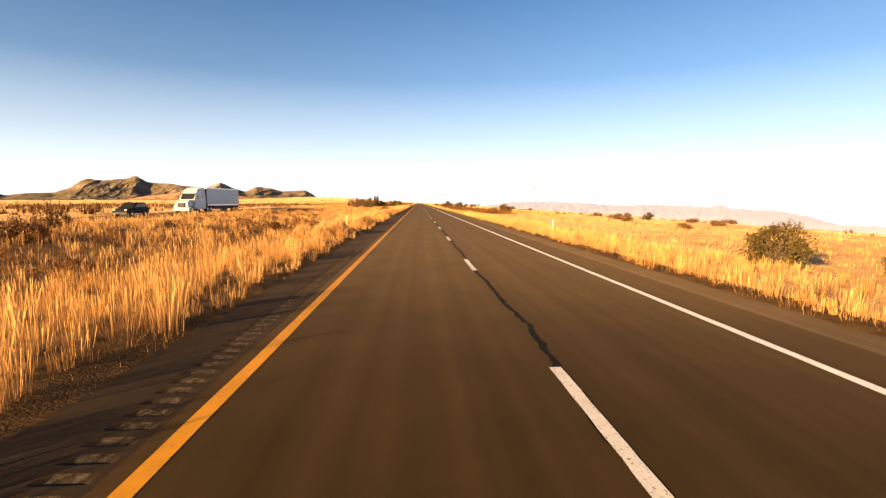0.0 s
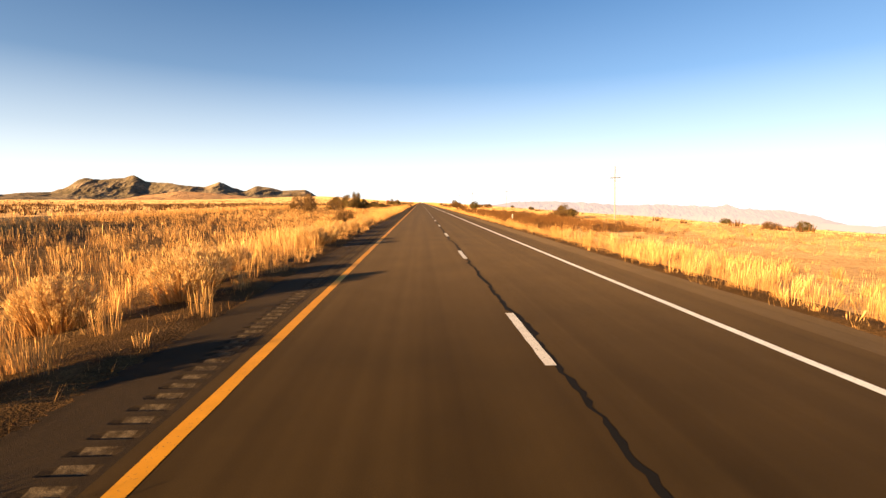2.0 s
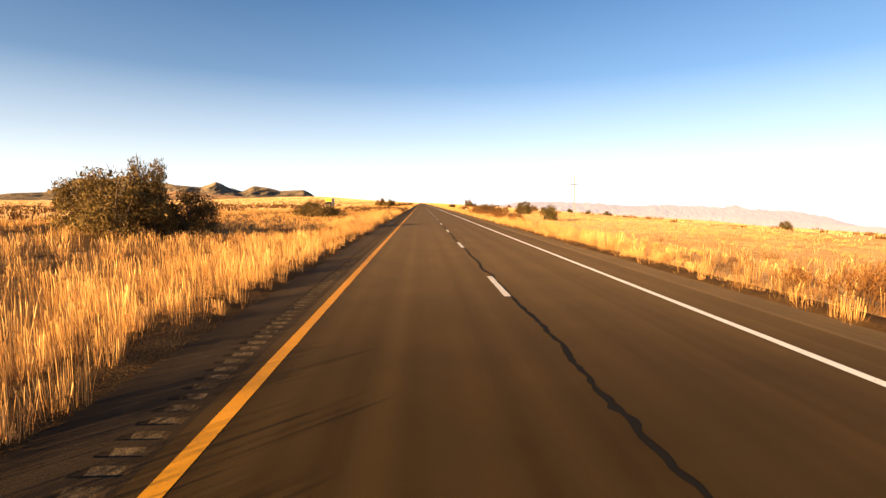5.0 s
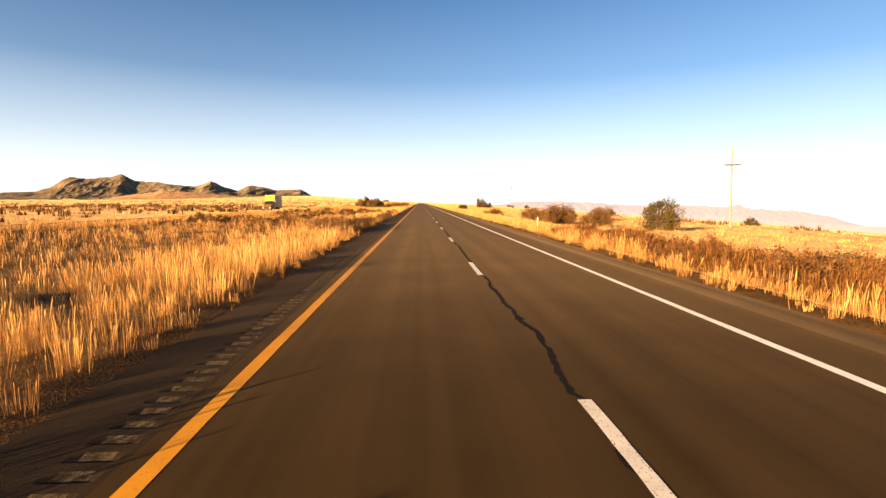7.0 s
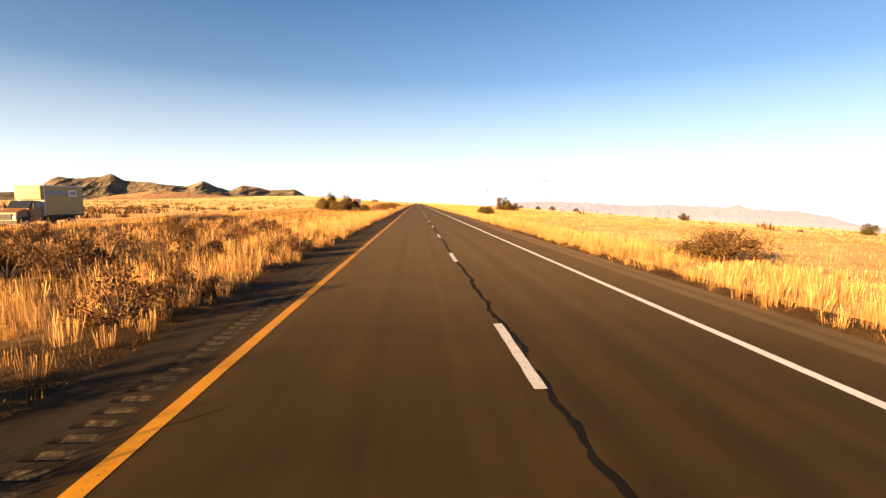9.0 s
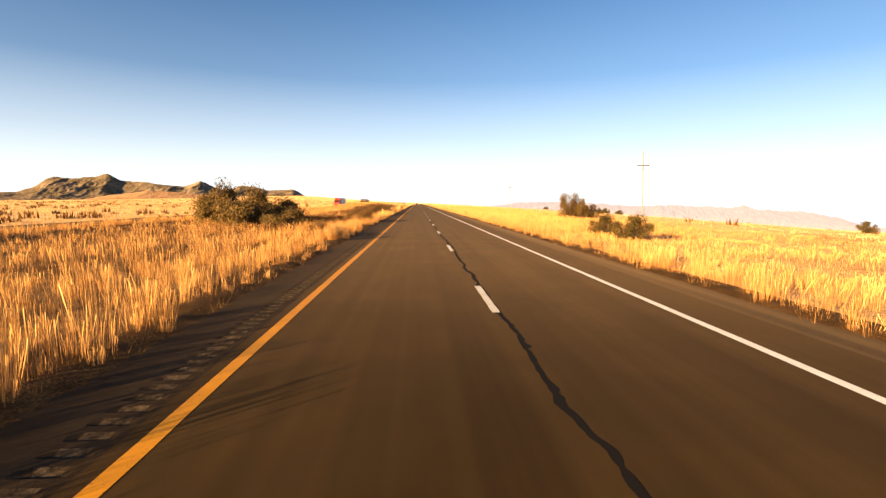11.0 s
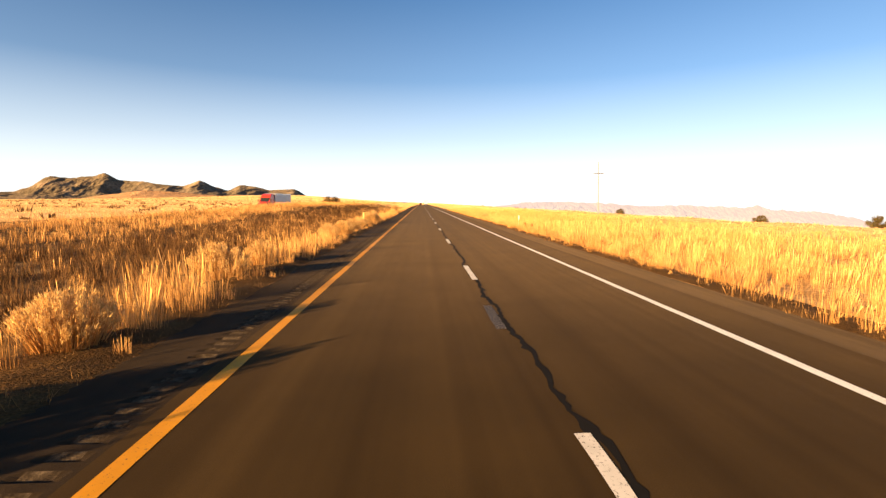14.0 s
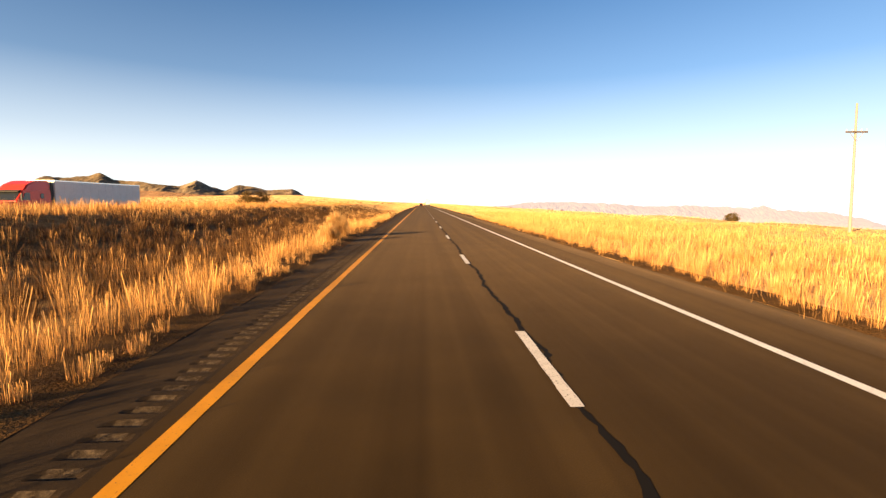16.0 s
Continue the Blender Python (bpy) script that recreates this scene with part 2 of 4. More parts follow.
def land(x, y):
    x, y = np.asarray(x, float), np.asarray(y, float)
    left = np.maximum(-x - 6.0, 0)
    right = np.maximum(x - 5.85, 0)
    other = 0.35 + 0.3 * step(50, 85, y) - 0.8 * step(150, 330, y) + 0.45 * step(420, 560, y)  # height of the other carriageway
    z = -0.35 * step(0.3, 4.5, left)
    z = z + (other + 0.35) * step(6, 24, left)
    z = z + 0.35 * np.exp(-((x + 28.5) / 2.5) ** 2) * step(110, 150, y) + 1.5 * np.exp(-((x + 24) / 6.5) ** 2) * step(520, 590, y) * (1 - step(760, 900, y))
    z = z + 0.005 * np.maximum(left - 45, 0)
    z = z + 20 * np.exp(-((x + 380) / 230) ** 2 - ((y - 1900) / 620) ** 2)
    fall = 0.036 * (1 - 0.65 * step(430, 540, y))  # the verge of the right field falls away, less so further on
    z = z - 0.30 * step(0.4, 4, right) - fall * np.clip(right - 3, 0, 42) - 0.072 * np.maximum(right - 45, 0)
    off = np.maximum(left, right)
    z = z + 0.12 * swell(x, y, 9, 1) * step(2, 7, off) + 0.35 * swell(x, y, 47, 2) * step(8, 40, off)
    z = z + 1.6 * swell(x, y, 330, 3) * step(60, 300, off)
    z = z - 0.06 * (1 - step(0.0, 0.12, off))
    carriage = step(31.5, 32.5, -x) * (1 - step(43.5, 44.5, -x))
    return z * (1 - carriage) + (other - 0.05) * carriage


def other_road(y):
    return float(0.35 + 0.3 * step(50, 85, y) - 0.8 * step(150, 330, y) + 0.45 * step(420, 560, y))


def sheet(name, xs, ys, zfun, mat, smooth=True):
    gx, gy = np.meshgrid(xs, ys)
    gz = zfun(gx, gy)
    nx, ny = len(xs), len(ys)
    verts = np.stack([gx, gy, gz], -1).reshape(-1, 3)
    i = (np.arange(ny - 1)[:, None] * nx + np.arange(nx - 1)[None]).ravel()
    faces = np.stack([i, i + 1, i + nx + 1, i + nx], -1)
    return new(name, mesh_of(name, verts.tolist(), faces.tolist(), mat, smooth))


near_x = np.concatenate([np.arange(-46, -5.5, 0.75), [-6.12, -5.9, -5.0, 0, 5.0, 5.75, 5.97], np.arange(6.3, 46, 0.75)])
far_x = np.concatenate([46 * 1.13 ** np.arange(1, 40)])
ground_x = np.unique(np.concatenate([near_x, far_x[far_x < 5200], -far_x[far_x < 5200], [5200, -5200]]))
ground_y = np.concatenate([np.arange(-60, 700, 3.0), 700 + 4 * (1.055 ** np.arange(0, 80) - 1) / 0.055])
ground_y = np.concatenate([ground_y[ground_y < 4900], [4930]])
ground = tagged(sheet("ground", ground_x, ground_y, lambda x, y: land(x, y) - 0.08 * (1 - step(6.7, 7.2, np.abs(x))), GROUND),
                "dry straw-coloured desert grassland reaching to the horizon", "ground", kind="structure")

SOIL, nt, b = nodes("brown_litter_soil", 0.95)
b.inputs["Specular IOR Level"].default_value = 0.06
l1 = ramp(nt, tex(nt, 0.6, 8, rough=0.7), [(0.3, (0.085, 0.048, 0.02)), (0.5, (0.17, 0.10, 0.04)), (0.7, (0.30, 0.19, 0.08))])
l2 = ramp(nt, tex(nt, 14, 4), [(0.32, (0.5, 0.47, 0.44)), (0.65, (1.2, 1.2, 1.2))])
nt.links.new(blend(nt, l1, l2, 1.0, "MULTIPLY"), b.inputs["Base Color"])
bump(nt, b, tex(nt, 9, 6, rough=0.7), 1.0, 0.12)
tagged(sheet("median_soil", ground_x[(ground_x > -31.6) & (ground_x < -6.9)], ground_y[ground_y < 720], lambda x, y: land(x, y) + 0.03 - 0.2 * (x > -7.4) - 0.2 * (x < -31.0), SOIL),
       "brown soil and plant litter under the median's brush", "ground", kind="structure")

# ---- road ----
ROAD_Y0, ROAD_Y1 = -40.0, 2600.0


def band(name, x0, x1, z, mat, y0=ROAD_Y0, y1=ROAD_Y1, long=8.0, ragged=0.0, thick=0.0, parent=None, seed=1):
    """A long flat strip of the road; ragged gives its edges a little unevenness."""
    rnd = random.Random(seed)
    ys = np.concatenate([np.arange(y0, min(y1, 700), long), np.linspace(700, y1, 40)] if y1 > 700 else [np.linspace(y0, y1, max(2, int((y1 - y0) / long)))])
    verts, faces = [], []
    for y in ys:
        a, b = rnd.uniform(-1, 1) * ragged, rnd.uniform(-1, 1) * ragged
        verts += [(x0 + a, y, z), (x1 + b, y, z)]
        if thick:
            verts += [(x0 + a - 0.03, y, z - thick), (x1 + b + 0.03, y, z - thick)]
    k = 4 if thick else 2
    for i in range(len(ys) - 1):
        p, q = i * k, (i + 1) * k
        faces.append((p, p + 1, q + 1, q))
        if thick:
            faces += [(p + 2, p, q, q + 2), (p + 1, p + 3, q + 3, q + 1)]
    ob = new(name, mesh_of(name, verts, faces, mat))
    ob.parent = parent
    return ob


road = tagged(band("road", -4.40, 4.95, 0.0, ASPHALT, thick=0.2), "worn grey-brown asphalt highway with two lanes", "road", kind="structure")

# left shoulder with its pressed rumble strip
cell, cut = 0.305, (0.0, 0.06, 0.075, 0.11, 0.17, 0.235, 0.3045)
dip = (0.0, 0.0, -0.022, -0.024, -0.014, 0.0, 0.0)
xs = (-5.74, -4.95, -4.85, -4.56, -4.48, -4.40)
ys, deep = [], []
for k in range(int(660 / cell)):
    for c, d in zip(cut[:-1], dip[:-1]):
        ys.append(-40 + k * cell + c), deep.append(d)
ys += [900.0, ROAD_Y1]
deep += [0.0, 0.0]
rnd = random.Random(5)
verts, faces = [], []
for y, d in zip(ys, deep):
    for j, x in enumerate(xs):
        verts.append((x + (rnd.uniform(-0.07, 0.07) if j == 0 else rnd.uniform(-0.012, 0.012) if j in (1, 4) else 0), y, -0.004 + (d * rnd.uniform(0.75, 1.2) if j in (2, 3) else 0)))
nx = len(xs)
for i in range(len(ys) - 1):
    for j in range(nx - 1):
        p = i * nx + j
        faces.append((p, p + 1, p + nx + 1, p + nx))
shoulder_mesh = mesh_of("shoulder_left", verts, faces, SHOULDER)
shoulder_mesh.materials.append(SUNLIT_DUST)  # dusty tone with sunlight painted in, only on slopes that face the sun
for k, f in enumerate(shoulder_mesh.polygons):
    row, col = divmod(k, nx - 1)
    if col == 2 and row < len(ys) - 3 and (deep[row] < -0.001 and deep[row + 1] > deep[row]):
        f.material_index = 1
shoulder_left = tagged(new("shoulder_left", shoulder_mesh),
                       "dark asphalt shoulder with a pressed rumble strip", "road shoulder", kind="structure")
shoulder_right = tagged(band("shoulder_right", 4.84, 5.9, -0.004, GRAVEL, ragged=0.07, long=1.5, seed=3),
                        "brown gravelly asphalt shoulder", "road shoulder", kind="structure")
verge_x_left = np.linspace(-8.0, -5.66, 11)
verge_x_right = np.linspace(5.86, 7.0, 6)
verge_y = np.arange(-40, 760, 1.0)
tagged(sheet("verge_left", verge_x_left, verge_y, lambda x, y: land(x, y) + 0.04 - 0.03 * step(-7.3, -8.0, x) + 0.02 * swell(x, y, 1.3, 4), DIRT),
       "bare gravelly dirt along the asphalt's edge", "verge", kind="structure")
tagged(sheet("verge_right", verge_x_right, verge_y, lambda x, y: land(x, y) + 0.045 - 0.03 * step(6.3, 7.0, x) + 0.02 * swell(x, y, 1.1, 6), DIRT),
       "bare gravelly dirt along the asphalt's edge", "verge", kind="structure")

tagged(band("yellow_edge_line", -4.21, -4.02, 0.004, YELLOW_PAINT, ragged=0.006, long=0.8, parent=road), "worn yellow painted edge line")
tagged(band("white_edge_line", 3.57, 3.74, 0.004, WHITE_PAINT, ragged=0.006, long=0.8, parent=road, seed=2), "white painted edge line")

# tar-sealed crack that wanders along the lane line
rnd = random.Random(11)
verts, faces, off, y = [], [], 0.06, -30.0
while y < 1000:
    off += rnd.uniform(-0.032, 0.032) + (0.045 - off) * 0.10
    w = rnd.uniform(0.026, 0.062)
    if rnd.random() < 0.05:
        w, off = w * 1.7, off + rnd.choice((-0.05, 0.05))
    verts += [(off - w + rnd.uniform(-0.014, 0.014), y, 0.003), (off + w + rnd.uniform(-0.014, 0.014), y, 0.003)]
    y += 0.13 if y < 660 else 2.0
for i in range(len(verts) // 2 - 1):
    faces.append((2 * i, 2 * i + 1, 2 * i + 3, 2 * i + 2))
crack = new("crack_sealant", mesh_of("crack_sealant", verts, faces, TAR))
crack.parent = road
tagged(crack, "wandering black tar-sealed crack", kind="stuff")

# remains of older dashes, ground off beside the crack
OLD_PAINT = paint("worn_old_paint", (0.20, 0.16, 0.12), (0.022, 0.018, 0.013), 0.56)
for x, y in ((-0.1, 302.4), (-0.13, 497.6)):
    tagged(band("old_dash", x - 0.1, x + 0.1, 0.0025, OLD_PAINT, y, y + 1.9, 0.2, 0.015, parent=road, seed=int(y)), "ground-off remains of an older dash")

# the other carriageway, past the median
ys = np.arange(-60, 1500, 12.0)
tagged(sheet("far_carriageway", np.array([-43.2, -40, -36, -32.3]), ys,
             lambda x, y: 0.35 + 0.3 * step(50, 85, y) - 0.8 * step(150, 330, y) + 0.45 * step(420, 560, y) + 0.02, ASPHALT),
       "grey asphalt carriageway for the opposite traffic", "road", kind="structure")


# ---- mountains ----
def mountains(name, ridge, x0, x1, crest, depth, base, mat, label, nx=300, ny=50, gully=0.3, grain=230, skew=0.35, rugged=0.03, deep=40):
    """A range along x: its summits and saddles (x, height over the base), flanks that fall to a foot, gullies and spurs on them."""
    at, tall = np.array(ridge, float).T
    fine = np.linspace(x0, x1, 1200)
    i = np.clip(np.searchsorted(at, fine) - 1, 0, len(at) - 2)
    t = np.clip((fine - at[i]) / (at[i + 1] - at[i]), 0, 1)
    t = 0.45 * t + 0.55 * t * t * (3 - 2 * t)
    crestline = tall[i] * (1 - t) + tall[i + 1] * t
    ys = crest + depth * np.concatenate([-np.linspace(1, 0, ny) ** 1.25, [0.12, 0.3]])
    gx, gy = np.meshgrid(np.linspace(x0, x1, nx), ys)
    s = np.abs(crest - gy) / depth
    n = np.empty_like(gx)
    rub = np.empty_like(gx)
    for a in range(gx.shape[0]):
        for b in range(nx):
            x, d = gx[a, b], crest - gy[a, b]
            n[a, b] = noise.ridged_multi_fractal(((x + skew * d) / grain, d / (grain * 3.2), 2.7), 0.9, 2.1, 5, 1.0, 2.0)
            rub[a, b] = noise.fractal((x / 55, d / 80, 0.4), 0.8, 2.1, 4)
    n = np.clip((n - np.median(n)) / 0.9, -1, 1)
    h = np.interp(gx * (crest / gy) ** 0.95, fine, crestline)  # spurs run down towards the valley of the road
    flank = np.clip(1 - s, 0, 1) ** 1.9
    z = base + h * (flank + gully * n * np.minimum(s * 4, 1) * flank ** 0.75) + rugged * h * rub * (0.5 + s)
    z = np.where(s > 0.985, base - deep, z)
    verts = np.stack([gx, gy, z], -1).reshape(-1, 3)
    i = (np.arange(gx.shape[0] - 1)[:, None] * nx + np.arange(nx - 1)[None]).ravel()
    faces = np.stack([i, i + 1, i + nx + 1, i + nx], -1)
    return tagged(new(name, mesh_of(name, verts.tolist(), faces.tolist(), mat)), label, "mountain", kind="structure")


mountains("mountain_range", [(-4700, 40), (-4150, 50), (-3960, 80), (-3830, 50), (-3640, 68), (-3400, 74), (-3290, 104), (-3090, 200), (-2930, 186), (-2760, 200), (-2650, 228),
                             (-2520, 168), (-2360, 160), (-2170, 132), (-2010, 122), (-1870, 166), (-1745, 114), (-1640, 84), (-1535, 130), (-1425, 118),
                             (-1300, 88), (-1190, 92), (-1085, 96), (-940, 20), (-700, 0)],
          -4700, -700, 4600, 800, 20, ROCK, "bare brown rocky mountain range in low sun", nx=420, ny=60, gully=0.42, grain=210, skew=0.2, rugged=0.05)
mountains("foothill", [(-2050, 0), (-1760, 38), (-1600, 58), (-1450, 50), (-1250, 34), (-950, 0)], -2050, -950, 3300, 420, 14, HILL,
          "reddish brown foothill below the mountains", nx=130, ny=26, gully=0.2, grain=160)


def haze_base(x):
    return -4 - 0.053 * (x - 50)


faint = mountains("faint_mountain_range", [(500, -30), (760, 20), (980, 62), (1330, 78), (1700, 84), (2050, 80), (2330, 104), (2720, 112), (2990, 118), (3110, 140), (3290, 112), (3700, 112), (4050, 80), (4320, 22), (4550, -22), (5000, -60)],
                  500, 5000, 4750, 500, 0, FAINT, "mountain range on the horizon, pale with painted-in haze", nx=420, ny=16, gully=0.18, grain=300, rugged=0.22, deep=260)
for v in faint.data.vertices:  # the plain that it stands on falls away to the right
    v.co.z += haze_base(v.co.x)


# ---- plants: fields of grass and brush ----
def tufts(name, x, y, height, blades, width, spread, mat, label, category, lean=0.35, seed=0, heads=0.0):
    """Many tufts of blades in one mesh; each is a sliver that leans out of its tuft: a blade tapers to its tip, a stalk (share: heads) widens to a seed head."""
    g = np.random.default_rng(seed)
    n = len(x)
    total = n * blades
    tx, ty, th = (np.repeat(v, blades) for v in (x, y, height))
    tz = np.repeat(land(x, y), blades) - 0.03
    a = g.uniform(0, 2 * np.pi, total)
    r = spread * th * np.sqrt(g.uniform(0, 1, total))
    bx, by = tx + np.cos(a) * r, ty + np.sin(a) * r
    h = th * g.uniform(0.45, 1.1, total)
    w = width * g.uniform(0.6, 1.4, total)
    turn = g.uniform(0, np.pi, total)
    wx, wy = np.cos(turn) * w / 2, np.sin(turn) * w / 2
    out = lean * h * g.uniform(0.0, 1.0, total) ** 1.5
    tipx, tipy = bx + np.cos(a) * out, by + np.sin(a) * out
    stalk = g.uniform(0, 1, total) < heads
    drop = h * g.uniform(0.0, 0.12, total)
    low = np.stack([bx, by, tz], -1)
    top = np.stack([tipx, tipy, tz + h], -1)
    side = np.stack([wx, wy, 0 * wx], -1)
    sag = np.stack([0 * wx, 0 * wx, drop], -1)
    pick = stalk[:, None]
    v = np.empty((total, 3, 3), np.float32)
    v[:, 0] = np.where(pick, low, low - side)
    v[:, 1] = np.where(pick, top + side * 1.2, low + side)
    v[:, 2] = np.where(pick, top - side * 1.2 - sag, top)
    me = bpy.data.meshes.new(name)
    me.vertices.add(total * 3)
    me.vertices.foreach_set("co", v.ravel())
    me.loops.add(total * 3)
    me.loops.foreach_set("vertex_index", np.arange(total * 3, dtype=np.int32))
    me.polygons.add(total)
    me.polygons.foreach_set("loop_start", np.arange(0, total * 3, 3, dtype=np.int32))
    uv = np.where(pick, np.array([[0.5, 0, 1, 1, 0, 1]], np.float32), np.array([[0, 0, 1, 0, 0.5, 1]], np.float32)).astype(np.float32)
    me.uv_layers.new(name="blade").data.foreach_set("uv", uv.ravel())
    me.materials.append(mat)
    me.update(calc_edges=True)
    return tagged(new(name, me), label, category, kind="stuff")


def scatter(g, n, x0, x1, y0, y1):
    return g.uniform(x0, x1, n), g.uniform(y0, y1, n)


def brushy(x, y):
    """How much dark brush grows at a place, 0 to 1."""
    v = 0.5 + 0.55 * swell(x, y, 38, 7) + 0.35 * swell(x, y, 13, 8)
    v = v - 0.18 + 0.9 * step(7.9, 9.4, -x) * (1 - step(18, 22, -x)) * step(430, 450, y) * (1 - step(640, 700, y))
    v = v + 0.8 * step(6.5, 7.4, x) * (1 - step(24, 34, x)) * step(95, 120, y) * (1 - step(180, 200, y))
    v = v + 0.5 * step(7.2, 8.2, x) * (1 - step(12, 15, x)) * step(222, 230, y) * (1 - step(273, 282, y))
    v = v + 0.85 * step(10.5, 13, -x) * (1 - step(26, 32, -x)) * step(280, 290, y) * (1 - step(350, 370, y))
    v = v + 0.8 * step(10, 11.5, -x) * (1 - step(16, 20, -x)) * step(146, 150, y) * (1 - step(166, 176, y))
    v = v - 0.6 * step(6, 7, x) * step(425, 440, y) - 0.3 * step(11, 15, x)
    v = v + 0.14 * step(9, 13, -x) + 0.3 * step(9, 13, -x) * (1 - step(55, 75, y))
    return np.clip(v, 0, 1)


def belt(x, y):
    """Where a belt of shrubs stands along the right verge, 0 to 1."""
    a = step(7.2, 8.0, x) * (1 - step(10.8, 11.6, x)) * step(232, 238, y) * (1 - step(276, 281, y))
    return a + step(6.6, 7.8, x) * (1 - step(20, 26, x)) * step(108, 116, y) * (1 - step(180, 195, y))


PALE_CLUMPS = [  # x, y, width, height of the rabbitbrush along the shoulder
    (-7.2, 93.4, 2.0, 1.15), (-6.9, 96, 1.8, 1.0), (-7.1, 100, 1.6, 0.9), (-7.6, 104, 1.8, 1.0), (-7.3, 109, 1.5, 0.9), (-8.6, 98, 1.9, 1.0),
             (-7.6, 503.8, 2.0, 1.1), (-7.0, 496.8, 1.6, 0.95), (-7.4, 507, 1.4, 0.9), (-6.95, 540.4, 2.1, 1.4), (-7.2, 81, 2.0, 1.2), (-7.9, 83.5, 1.8, 1.2),
             (-8.6, 79, 1.7, 1.1), (-7.0, 48, 1.6, 1.1), (-7.4, 45, 1.5, 1.0)]
PALE_CLUMPS += [(-7.6, 50.4, 1.4, 0.9), (-7.1, 147.3, 1.3, 0.9), (-7.0, 523, 1.9, 1.0), (-6.95, 526.6, 1.7, 1.0), (-7.3, 519, 1.5, 1.0), (-9.0, 46, 1.7, 1.0),
             (-8.3, 86.5, 1.6, 1.0), (-7.3, 533.2, 1.4, 0.75), (-7.1, 543.0, 1.4, 0.85), (-7.3, 530, 1.2, 0.8), (-7.3, 75, 1.5, 0.9), (-6.9, 243.5, 1.7, 1.35), (-6.6, 111, 1.0, 0.8), (-6.6, 113, 1.0, 0.8), (-7.0, 116.5, 1.4, 0.8), (-7.6, 118.5, 1.4, 1.0),
             (-6.6, 412, 1.0, 1.0), (-6.7, 414.5, 1.1, 0.85), (-6.5, 233.2, 0.9, 0.8), (-6.7, 231.8, 0.9, 0.85), 
             (-7.6, 33.5, 1.8, 1.2), (-8.6, 35, 1.7, 1.15), (-9.6, 32.5, 1.6, 1.1), (-8.2, 31, 1.5, 1.0), (-9.0, 37.5, 1.6, 1.0), (-7.3, 535, 1.3, 0.75), (-7.2, 537.8, 1.2, 0.7), (-7.5, 493, 1.6, 1.2), (-8.2, 491, 1.6, 1.2), (-7.6, 489, 1.4, 1.0),  (7.6, 558, 1.3, 0.8), (-7.2, 590, 1.9, 1.7), (-7.0, 586, 1.4, 1.1)]


def beside_clumps(x, y):
    """How much of the grass gives way to the rabbitbrush that stands there or just behind, 0 to 1."""
    m = np.zeros_like(x)
    for cx, cy, w, _ in PALE_CLUMPS:
        inside = ((x - cx) / (0.55 * w)) ** 2 + ((y - cy) / (0.55 * w)) ** 2 < 1
        before = (np.abs(x) < abs(cx)) & (x * cx > 0) & (np.abs(y - cy + 1.0) < 0.7 * w + 0.6)
        m = np.where(inside, 0.9, np.where(before, np.maximum(m, 0.55), m))
    return m


